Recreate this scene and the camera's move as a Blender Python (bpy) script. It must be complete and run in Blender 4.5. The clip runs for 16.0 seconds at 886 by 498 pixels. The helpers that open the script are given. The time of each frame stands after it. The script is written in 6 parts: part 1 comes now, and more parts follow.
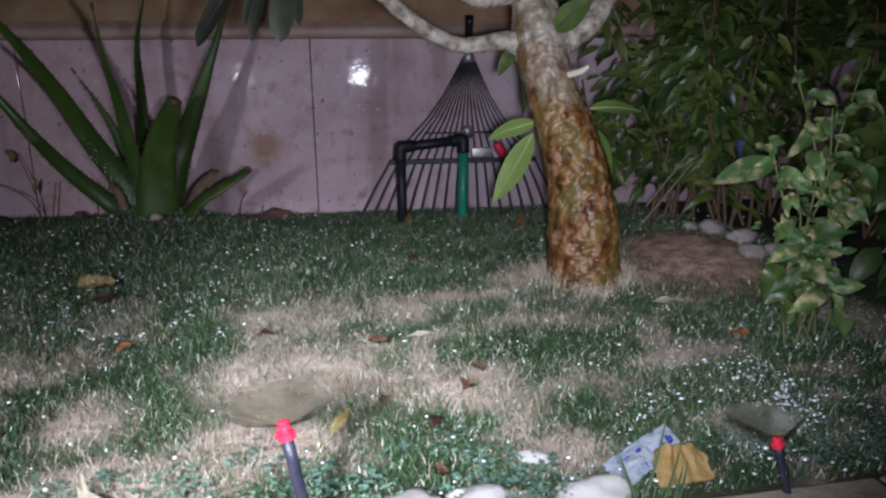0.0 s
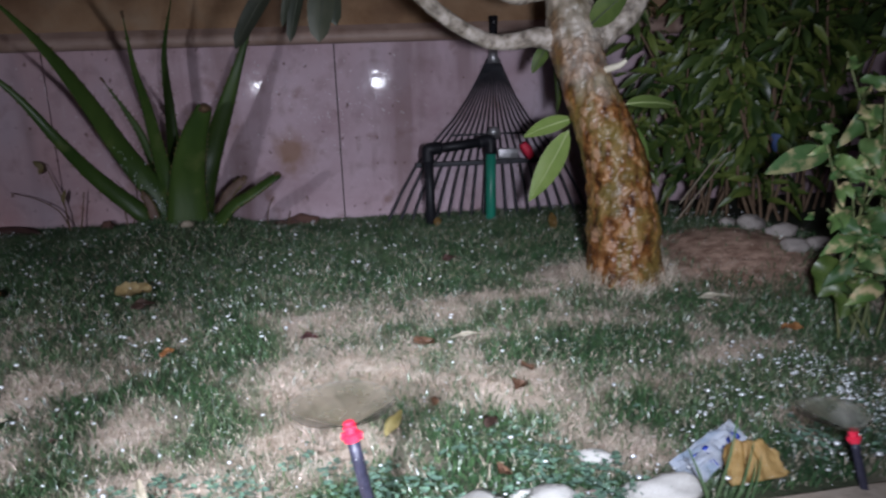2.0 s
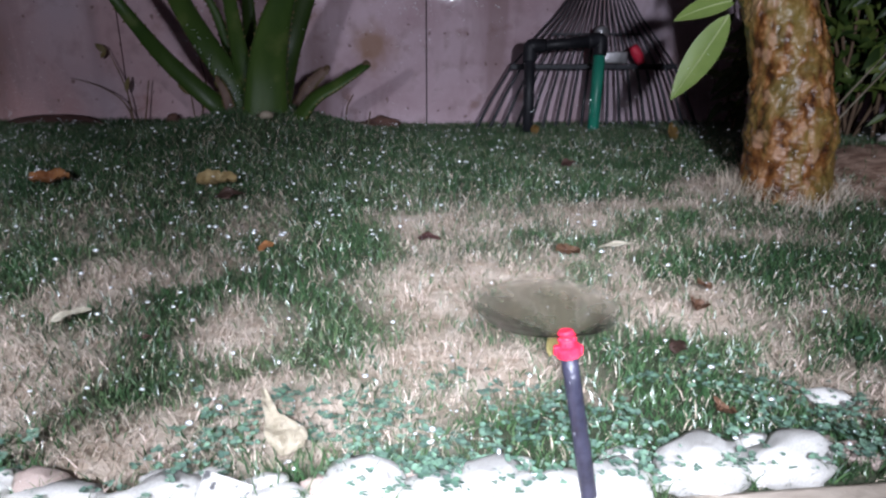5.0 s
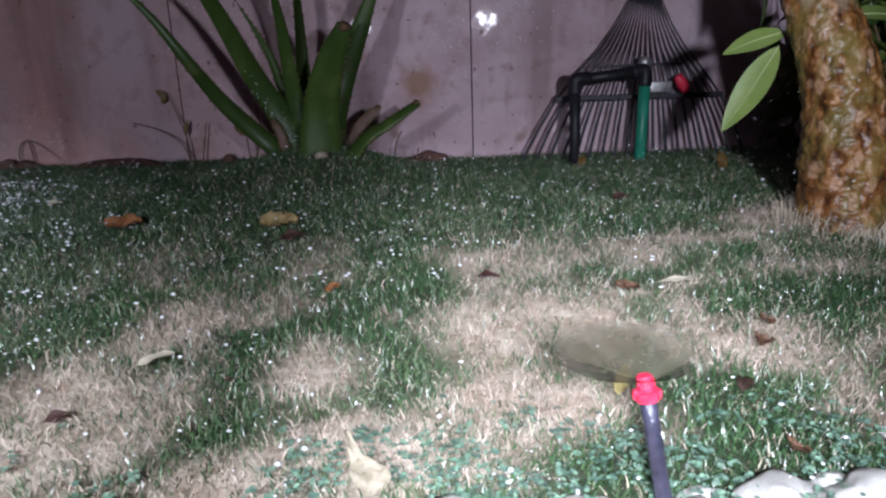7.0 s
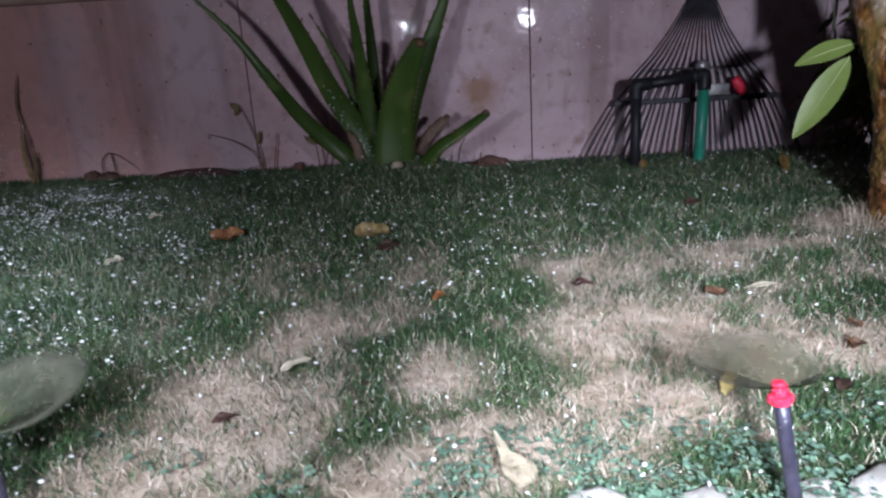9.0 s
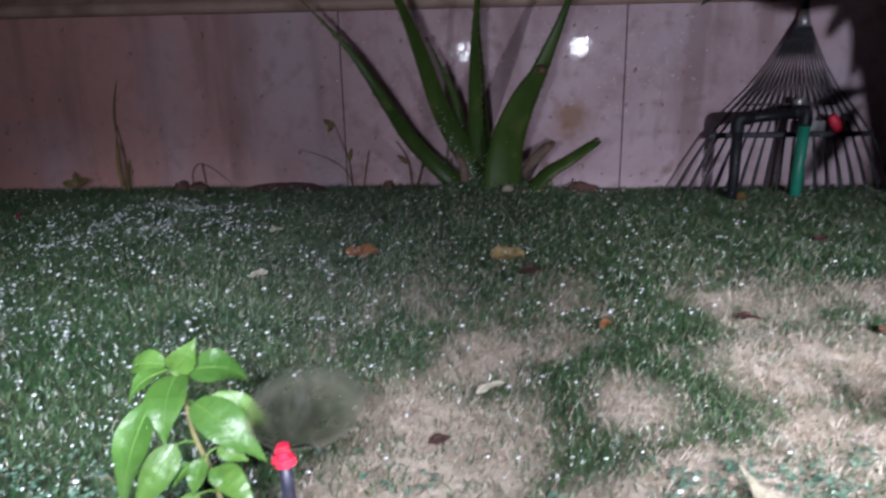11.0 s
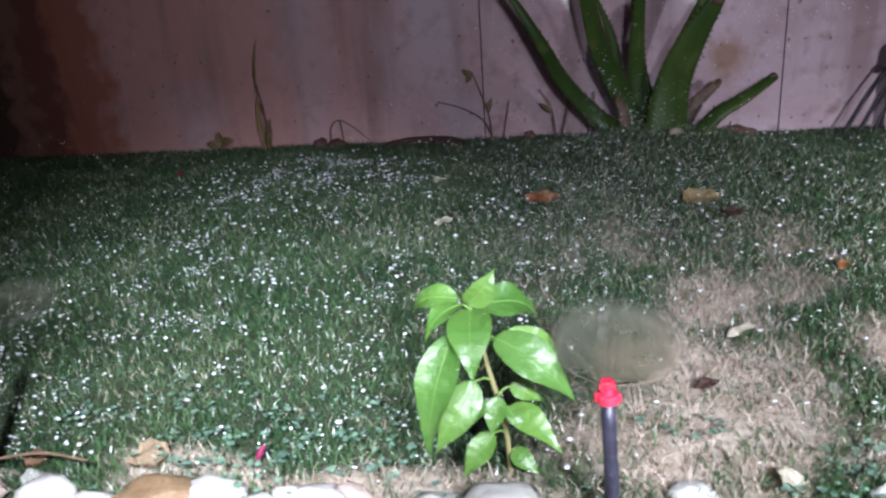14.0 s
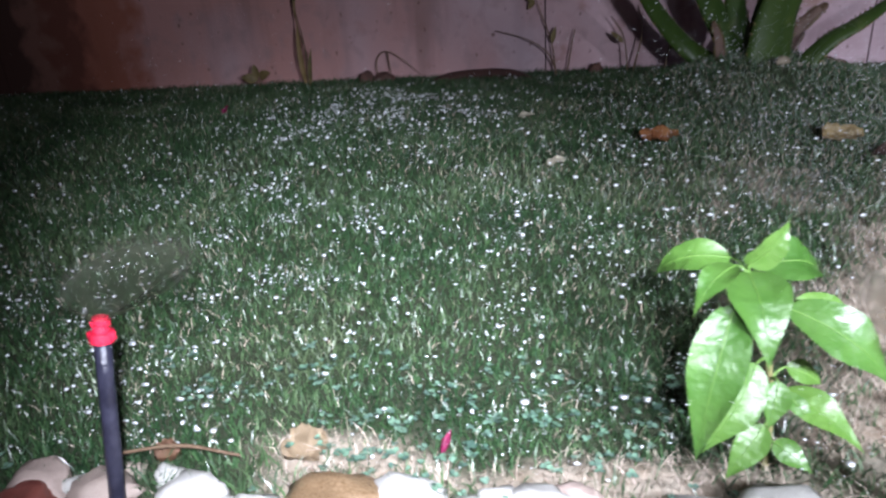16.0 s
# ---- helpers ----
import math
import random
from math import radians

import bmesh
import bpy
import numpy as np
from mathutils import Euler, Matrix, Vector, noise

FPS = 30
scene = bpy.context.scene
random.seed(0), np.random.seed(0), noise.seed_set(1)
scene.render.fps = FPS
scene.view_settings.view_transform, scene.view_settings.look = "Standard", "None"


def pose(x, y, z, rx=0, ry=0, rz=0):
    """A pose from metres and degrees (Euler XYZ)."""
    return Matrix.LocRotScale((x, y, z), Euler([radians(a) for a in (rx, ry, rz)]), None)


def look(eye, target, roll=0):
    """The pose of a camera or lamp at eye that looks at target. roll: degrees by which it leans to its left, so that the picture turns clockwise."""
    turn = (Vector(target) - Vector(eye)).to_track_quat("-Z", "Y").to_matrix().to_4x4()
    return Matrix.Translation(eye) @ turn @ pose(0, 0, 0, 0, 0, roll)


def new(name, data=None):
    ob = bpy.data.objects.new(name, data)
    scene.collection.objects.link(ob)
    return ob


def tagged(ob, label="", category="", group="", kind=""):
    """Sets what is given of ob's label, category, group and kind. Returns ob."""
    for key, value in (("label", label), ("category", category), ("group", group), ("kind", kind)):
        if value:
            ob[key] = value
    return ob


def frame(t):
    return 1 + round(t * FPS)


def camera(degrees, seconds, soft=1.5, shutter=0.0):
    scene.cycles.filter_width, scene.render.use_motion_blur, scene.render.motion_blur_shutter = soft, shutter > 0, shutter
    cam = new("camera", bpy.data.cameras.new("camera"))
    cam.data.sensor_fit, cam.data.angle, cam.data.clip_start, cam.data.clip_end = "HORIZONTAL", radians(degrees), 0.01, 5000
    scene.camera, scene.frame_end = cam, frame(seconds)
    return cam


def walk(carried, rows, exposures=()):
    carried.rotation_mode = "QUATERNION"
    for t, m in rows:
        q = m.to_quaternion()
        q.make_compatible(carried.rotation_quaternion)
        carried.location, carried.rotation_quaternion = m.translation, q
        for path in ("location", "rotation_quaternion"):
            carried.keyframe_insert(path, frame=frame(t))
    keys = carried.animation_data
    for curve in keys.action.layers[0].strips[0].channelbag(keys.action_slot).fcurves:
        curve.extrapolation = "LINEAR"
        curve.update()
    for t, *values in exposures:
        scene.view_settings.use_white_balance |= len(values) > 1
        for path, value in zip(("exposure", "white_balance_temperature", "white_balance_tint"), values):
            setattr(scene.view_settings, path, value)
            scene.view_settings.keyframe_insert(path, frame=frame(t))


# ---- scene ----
cam = camera(64.7, 16.0, soft=2.4, shutter=0.5)
PATH = [
    (0, (0.114, -1.993, 0.362), (0.348, -0.069, -0.13), -0.6),
    (0.5, (0.109, -1.993, 0.359), (0.335, -0.068, -0.134), -0.8),
    (1, (0.102, -1.99, 0.363), (0.339, -0.06, -0.106), -1.5),
    (1.5, (0.088, -1.987, 0.359), (0.331, -0.057, -0.103), -1.5),
    (2, (0.071, -1.976, 0.349), (0.272, -0.043, -0.124), -2.0),
    (2.5, (0.046, -1.945, 0.338), (0.171, -0.005, -0.132), -5.2),
    (3, (0.017, -1.901, 0.302), (0.133, 0.017, -0.253), -2.7),
    (3.5, (-0.027, -1.855, 0.266), (0.058, 0.026, -0.407), -0.2),
    (3.7, (-0.037, -1.842, 0.257), (0.045, 0.036, -0.428), 0.6),
    (5.8, (-0.063, -1.822, 0.27), (0.04, 0.071, -0.365), -0.1),
    (6, (-0.072, -1.825, 0.272), (-0.006, 0.072, -0.358), -0.2),
    (6.5, (-0.075, -1.833, 0.281), (-0.052, 0.076, -0.316), -1.1),
    (7, (-0.077, -1.839, 0.286), (-0.089, 0.073, -0.301), -2.0),
    (7.5, (-0.088, -1.846, 0.291), (-0.118, 0.059, -0.319), -2.9),
    (8, (-0.107, -1.859, 0.301), (-0.167, 0.045, -0.307), -4.0),
    (8.5, (-0.136, -1.885, 0.311), (-0.229, 0.019, -0.294), -3.0),
    (8.7, (-0.147, -1.891, 0.32), (-0.24, 0.012, -0.287), -3.6),
    (10.8, (-0.367, -1.917, 0.361), (-0.441, 0.009, -0.173), -1.3),
    (11, (-0.387, -1.912, 0.352), (-0.488, 0.008, -0.2), -1.2),
    (11.5, (-0.414, -1.909, 0.322), (-0.55, -0.009, -0.286), -1.4),
    (12, (-0.438, -1.899, 0.311), (-0.627, -0.011, -0.323), -2.6),
    (12.5, (-0.458, -1.894, 0.312), (-0.69, -0.012, -0.323), -3.3),
    (13, (-0.482, -1.893, 0.314), (-0.75, -0.017, -0.326), -3.7),
    (13.5, (-0.519, -1.891, 0.314), (-0.805, -0.02, -0.332), -4.0),
    (14, (-0.563, -1.896, 0.319), (-0.885, -0.028, -0.32), -4.2),
    (14.5, (-0.589, -1.888, 0.323), (-0.919, -0.033, -0.348), -5.7),
    (15, (-0.637, -1.863, 0.309), (-0.961, -0.011, -0.371), -5.9),
    (15.5, (-0.693, -1.838, 0.293), (-1.016, 0.003, -0.418), -5.1),
    (16, (-0.745, -1.807, 0.294), (-1.045, 0.004, -0.5), -4.2),
]
walk(cam, [(t, look(eye, target, roll)) for t, eye, target, roll in PATH],
     exposures=[(0, -0.3), (1.5, -0.3), (3, -0.22), (4, -0.25), (6, -0.15), (8.5, -0.15), (11, -0.18), (12, -0.12), (13.5, 0.03), (15, 0.2), (16, 0.18)])

# ---- light: the torch that is carried along the kerb, at five stations of its way; a faint night sky ----
world = bpy.data.worlds.new("night_sky")
scene.world = world
world.use_nodes = True
bg = world.node_tree.nodes["Background"]
bg.inputs["Color"].default_value = (0.09, 0.07, 0.10, 1)
bg.inputs["Strength"].default_value = 0.22


def torch(eye, target, watts, degrees, blend=1.0, radius=0.022):
    d = bpy.data.lights.new("torch", "SPOT")
    d.energy, d.spot_size, d.spot_blend, d.shadow_soft_size = watts, radians(degrees), blend, radius
    d.color = (0.90, 0.955, 1.13)
    ob = new("torch", d)
    ob.matrix_world = look(eye, target)
    return tagged(ob, "white torch carried along the kerb", "torch", kind="structure")


torch((0.152, -1.927, 0.346), (0.395, -0.737, 0.108), 52, 79)
torch((-0.068, -1.923, 0.324), (0.073, -0.898, -0.248), 62, 50)
torch((-0.297, -1.941, 0.363), (-0.356, -1.383, -0.254), 46, 80)
torch((-0.469, -1.860, 0.342), (-0.86, -0.491, 0.120), 30, 83)
torch((-0.693, -1.901, 0.400), (-0.966, -1.147, -0.092), 65, 52)


# ---- materials ----
def mat(name, stops, scale=20.0, rough=0.6, bump=0.0, bump_scale=None, metal=0.0, spec=0.5, island=0.0, thing=0.0,
        span=(0.3, 0.7), detail=6.0, rough_var=0.15, coat=0.0, through_light=0.0, stain=None, stretch=(1, 1, 1)):
    """Noise through a colour ramp, a second larger noise for stains, bump, and variation by piece."""
    m = bpy.data.materials.new(name)
    m.use_nodes = True
    t = m.node_tree
    n, l = t.nodes, t.links
    b = n["Principled BSDF"]
    co = n.new("ShaderNodeTexCoord")
    mp = n.new("ShaderNodeMapping")
    mp.inputs["Scale"].default_value = stretch
    l.new(co.outputs["Object"], mp.inputs["Vector"])
    nz = n.new("ShaderNodeTexNoise")
    nz.inputs["Scale"].default_value, nz.inputs["Detail"].default_value, nz.inputs["Roughness"].default_value = scale, detail, 0.6
    l.new(mp.outputs[0], nz.inputs["Vector"])
    rp = n.new("ShaderNodeValToRGB")
    e = rp.color_ramp.elements
    pos = [span[0] + (span[1] - span[0]) * i / max(1, len(stops) - 1) for i in range(len(stops))]
    e[0].position, e[0].color = pos[0], (*stops[0], 1)
    e[1].position, e[1].color = pos[-1], (*stops[-1], 1)
    for p, c in list(zip(pos, stops))[1:-1]:
        x = e.new(p)
        x.color = (*c, 1)
    l.new(nz.outputs["Fac"], rp.inputs["Fac"])
    col = rp.outputs["Color"]
    if stain:
        sn = n.new("ShaderNodeTexNoise")
        sn.inputs["Scale"].default_value, sn.inputs["Detail"].default_value = stain[1], 5
        l.new(co.outputs["Object"], sn.inputs["Vector"])
        mr = n.new("ShaderNodeMapRange")
        mr.inputs["From Min"].default_value, mr.inputs["From Max"].default_value = stain[2], stain[2] + 0.12
        l.new(sn.outputs["Fac"], mr.inputs["Value"])
        mx = n.new("ShaderNodeMix")
        mx.data_type = "RGBA"
        mx.inputs[7].default_value = (*stain[0], 1)
        ml = n.new("ShaderNodeMath")
        ml.operation = "MULTIPLY"
        ml.inputs[1].default_value = stain[3]
        l.new(mr.outputs[0], ml.inputs[0])
        l.new(ml.outputs[0], mx.inputs[0])
        l.new(col, mx.inputs[6])
        col = mx.outputs[2]
    if island or thing:
        hs = n.new("ShaderNodeHueSaturation")
        src = n.new("ShaderNodeNewGeometry").outputs["Random Per Island"] if island else n.new("ShaderNodeObjectInfo").outputs["Random"]
        k = island or thing
        mr = n.new("ShaderNodeMapRange")
        mr.inputs["To Min"].default_value, mr.inputs["To Max"].default_value = 1 - k, 1 + k
        l.new(src, mr.inputs["Value"])
        l.new(mr.outputs[0], hs.inputs["Value"])
        mh = n.new("ShaderNodeMapRange")
        mh.inputs["To Min"].default_value, mh.inputs["To Max"].default_value = 0.5 + 0.05 * k, 0.5 - 0.05 * k
        l.new(src, mh.inputs["Value"])
        l.new(mh.outputs[0], hs.inputs["Hue"])
        l.new(col, hs.inputs["Color"])
        col = hs.outputs["Color"]
    l.new(col, b.inputs["Base Color"])
    rr = n.new("ShaderNodeMapRange")
    rr.inputs["To Min"].default_value, rr.inputs["To Max"].default_value = max(0.03, rough - rough_var), min(1, rough + rough_var)
    l.new(nz.outputs["Fac"], rr.inputs["Value"])
    l.new(rr.outputs[0], b.inputs["Roughness"])
    b.inputs["Metallic"].default_value = metal
    b.inputs["Specular IOR Level"].default_value = spec
    b.inputs["Coat Weight"].default_value = coat
    b.inputs["Coat Roughness"].default_value = 0.12
    if through_light:
        b.inputs["Subsurface Weight"].default_value = through_light
        b.inputs["Subsurface Radius"].default_value = (0.004, 0.006, 0.002)
        b.inputs["Subsurface Scale"].default_value = 0.5
    if bump:
        bn = n.new("ShaderNodeTexNoise")
        bn.inputs["Scale"].default_value, bn.inputs["Detail"].default_value = bump_scale or scale * 3, 5
        l.new(mp.outputs[0], bn.inputs["Vector"])
        bu = n.new("ShaderNodeBump")
        bu.inputs["Strength"].default_value, bu.inputs["Distance"].default_value = bump, 0.004
        l.new(bn.outputs["Fac"], bu.inputs["Height"])
        l.new(bu.outputs[0], b.inputs["Normal"])
    return m




def marble_material():
    """Pinkish polished marble with cloudy veins, drip streaks and mud splashes."""
    m = mat("polished_marble", [(0.46, 0.315, 0.345), (0.58, 0.43, 0.475), (0.65, 0.505, 0.56)], 6, 0.055, 0.12, 26, spec=0.04, rough_var=0.03, thing=0.05,
            stain=((0.27, 0.15, 0.12), 13, 0.60, 0.7))
    t = m.node_tree
    n, l = t.nodes, t.links
    b = n["Principled BSDF"]
    co = n.new("ShaderNodeTexCoord")

    def layer(scale, stretch, low, high, colour, amount, detail=4):
        mp = n.new("ShaderNodeMapping")
        mp.inputs["Scale"].default_value = stretch
        nz = n.new("ShaderNodeTexNoise")
        nz.inputs["Scale"].default_value, nz.inputs["Detail"].default_value = scale, detail
        mr = n.new("ShaderNodeMapRange")
        mr.inputs["From Min"].default_value, mr.inputs["From Max"].default_value = low, high
        mr.inputs["To Max"].default_value = amount
        mx = n.new("ShaderNodeMix")
        mx.data_type = "RGBA"
        mx.inputs[7].default_value = (*colour, 1)
        l.new(co.outputs["Object"], mp.inputs["Vector"])
        l.new(mp.outputs[0], nz.inputs["Vector"])
        l.new(nz.outputs["Fac"], mr.inputs["Value"])
        l.new(mr.outputs[0], mx.inputs[0])
        l.new(b.inputs["Base Color"].links[0].from_socket, mx.inputs[6])
        l.new(mx.outputs[2], b.inputs["Base Color"])

    # redder towards the far end
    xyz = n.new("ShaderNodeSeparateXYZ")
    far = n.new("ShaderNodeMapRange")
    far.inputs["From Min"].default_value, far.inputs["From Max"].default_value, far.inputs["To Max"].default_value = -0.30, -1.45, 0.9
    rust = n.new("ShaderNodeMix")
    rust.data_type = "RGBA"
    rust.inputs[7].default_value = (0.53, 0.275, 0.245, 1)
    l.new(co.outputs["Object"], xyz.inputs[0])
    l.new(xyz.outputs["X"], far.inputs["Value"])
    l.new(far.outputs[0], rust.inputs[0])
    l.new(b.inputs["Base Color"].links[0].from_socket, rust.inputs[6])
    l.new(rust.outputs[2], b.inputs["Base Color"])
    layer(9, (1, 1, 0.12), 0.53, 0.66, (0.27, 0.17, 0.16), 0.55)
    layer(3, (1, 1, 0.6), 0.5, 0.75, (0.50, 0.43, 0.50), 0.7)
    layer(24, (1, 1, 0.9), 0.52, 0.70, (0.36, 0.25, 0.25), 0.55, 6)
    layer(55, (1, 1, 0.8), 0.68, 0.72, (0.14, 0.08, 0.06), 0.7, 2)
    # ragged rust-red, then dark brown bands by x at the far end of the dado
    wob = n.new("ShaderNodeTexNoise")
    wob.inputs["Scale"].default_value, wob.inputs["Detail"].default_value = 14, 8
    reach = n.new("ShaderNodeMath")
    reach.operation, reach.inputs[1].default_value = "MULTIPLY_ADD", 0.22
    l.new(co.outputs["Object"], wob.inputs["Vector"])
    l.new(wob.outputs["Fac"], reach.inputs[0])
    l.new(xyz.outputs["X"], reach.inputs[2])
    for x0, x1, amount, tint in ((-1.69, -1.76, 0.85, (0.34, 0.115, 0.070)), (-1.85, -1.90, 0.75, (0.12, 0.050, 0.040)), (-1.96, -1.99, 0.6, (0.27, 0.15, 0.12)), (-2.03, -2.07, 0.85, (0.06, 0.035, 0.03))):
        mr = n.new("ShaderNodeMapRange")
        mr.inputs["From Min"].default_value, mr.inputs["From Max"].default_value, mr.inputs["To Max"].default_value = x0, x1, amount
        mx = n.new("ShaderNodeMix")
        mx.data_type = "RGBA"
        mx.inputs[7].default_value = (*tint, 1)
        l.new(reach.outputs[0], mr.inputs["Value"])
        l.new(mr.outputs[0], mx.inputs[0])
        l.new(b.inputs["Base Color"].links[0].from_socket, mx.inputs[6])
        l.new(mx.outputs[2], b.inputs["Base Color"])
    # clinging water drops as fine relief that breaks up the torch's glint
    vo = n.new("ShaderNodeTexVoronoi")
    vo.inputs["Scale"].default_value = 150
    sp = n.new("ShaderNodeSeparateColor")
    some = n.new("ShaderNodeMath")
    some.operation, some.inputs[1].default_value = "LESS_THAN", 0.45
    dome = n.new("ShaderNodeMapRange")
    dome.inputs["From Min"].default_value, dome.inputs["From Max"].default_value = 0.42, 0.0
    hh = n.new("ShaderNodeMath")
    hh.operation = "MULTIPLY"
    bu = n.new("ShaderNodeBump")
    bu.inputs["Strength"].default_value, bu.inputs["Distance"].default_value = 0.4, 0.0016
    l.new(co.outputs["Object"], vo.inputs["Vector"])
    l.new(vo.outputs["Color"], sp.inputs[0])
    l.new(sp.outputs[0], some.inputs[0])
    l.new(vo.outputs["Distance"], dome.inputs["Value"])
    l.new(dome.outputs[0], hh.inputs[0])
    l.new(some.outputs[0], hh.inputs[1])
    l.new(hh.outputs[0], bu.inputs["Height"])
    l.new(b.inputs["Normal"].links[0].from_socket, bu.inputs["Normal"])
    l.new(bu.outputs[0], b.inputs["Normal"])
    # one rusty blotch beside the aloe
    d = n.new("ShaderNodeVectorMath")
    d.operation = "DISTANCE"
    d.inputs[1].default_value = (-0.135, 0.0, 0.165)
    nz = n.new("ShaderNodeTexNoise")
    nz.inputs["Scale"].default_value = 18
    ad = n.new("ShaderNodeMath")
    ad.operation = "MULTIPLY_ADD"
    ad.inputs[1].default_value = 0.09
    mr = n.new("ShaderNodeMapRange")
    mr.inputs["From Min"].default_value, mr.inputs["From Max"].default_value = 0.115, 0.065
    mr.inputs["To Max"].default_value = 0.7
    mx = n.new("ShaderNodeMix")
    mx.data_type = "RGBA"
    mx.inputs[7].default_value = (0.30, 0.16, 0.07, 1)
    l.new(co.outputs["Object"], d.inputs[0])
    l.new(co.outputs["Object"], nz.inputs["Vector"])
    l.new(nz.outputs["Fac"], ad.inputs[0])
    l.new(d.outputs["Value"], ad.inputs[2])
    l.new(ad.outputs[0], mr.inputs["Value"])
    l.new(mr.outputs[0], mx.inputs[0])
    l.new(b.inputs["Base Color"].links[0].from_socket, mx.inputs[6])
    l.new(mx.outputs[2], b.inputs["Base Color"])
    return m


M_MARBLE = marble_material()
M_GROUT = mat("grout", [(0.06, 0.05, 0.045), (0.12, 0.10, 0.09)], 60, 0.9)
M_MOULD = mat("painted_moulding", [(0.36, 0.24, 0.19), (0.48, 0.34, 0.28)], 14, 0.55, 0.2, 60, stain=((0.18, 0.10, 0.06), 9, 0.55, 0.6))
M_PLASTER = mat("ochre_plaster", [(0.30, 0.17, 0.09), (0.42, 0.26, 0.15), (0.46, 0.32, 0.21)], 9, 0.8, 0.5, 70, stain=((0.16, 0.08, 0.045), 4, 0.5, 0.6))
M_KERB = mat("pale_stone_kerb", [(0.44, 0.36, 0.29), (0.60, 0.52, 0.44)], 12, 0.7, 0.4, 120, stain=((0.26, 0.20, 0.15), 26, 0.62, 0.7))
M_KERB_O = mat("rusty_stone_kerb", [(0.33, 0.20, 0.125), (0.46, 0.30, 0.20)], 16, 0.65, 0.4, 120, stain=((0.22, 0.10, 0.05), 20, 0.6, 0.6))
M_PEBBLE = mat("white_pebble", [(0.44, 0.42, 0.39), (0.66, 0.645, 0.61)], 26, 0.5, 0.35, 90, thing=0.10, spec=0.45, stain=((0.36, 0.33, 0.30), 42, 0.61, 0.75))
M_PEBBLE_G = mat("grey_pebble", [(0.24, 0.21, 0.19), (0.40, 0.36, 0.33)], 30, 0.6, 0.3, 120, thing=0.15)
M_PEBBLE_P = mat("pink_pebble", [(0.36, 0.26, 0.22), (0.52, 0.43, 0.38)], 30, 0.5, 0.35, 90, thing=0.12, stain=((0.26, 0.18, 0.15), 40, 0.6, 0.6))
M_PEBBLE_B = mat("brown_pebble", [(0.15, 0.085, 0.035), (0.36, 0.245, 0.15)], 16, 0.32, 0.35, 90)
M_PEBBLE_R = mat("red_pebble", [(0.14, 0.035, 0.028), (0.28, 0.09, 0.07)], 24, 0.4, 0.35, 90)
M_GRASS = mat("wet_green_grass", [(0.021, 0.060, 0.024), (0.048, 0.108, 0.042), (0.095, 0.140, 0.068)], 7, 0.33, island=0.5, spec=0.75)
M_DRY = mat("dry_grass", [(0.43, 0.35, 0.26), (0.62, 0.545, 0.45)], 12, 0.6, island=0.25, spec=0.3)
M_STRAW = mat("matted_straw", [(0.24, 0.18, 0.13), (0.48, 0.40, 0.325), (0.60, 0.51, 0.43)], 30, 0.6, island=0.45, spec=0.35)
M_ALOE = mat("aloe_skin", [(0.022, 0.048, 0.010), (0.055, 0.092, 0.020)], 10, 0.40, 0.1, 90, spec=0.2, stain=((0.13, 0.15, 0.05), 12, 0.62, 0.5), stretch=(1, 1, 0.4))
M_SPINE = mat("aloe_spine", [(0.16, 0.14, 0.05), (0.26, 0.2, 0.08)], 40, 0.5)
M_WITHER = mat("withered_skin", [(0.08, 0.045, 0.032), (0.17, 0.105, 0.08)], 40, 0.65, 0.5, 120)
M_TIP = mat("withered_tip", [(0.045, 0.026, 0.012), (0.13, 0.075, 0.035)], 60, 0.7, 0.4, 200)


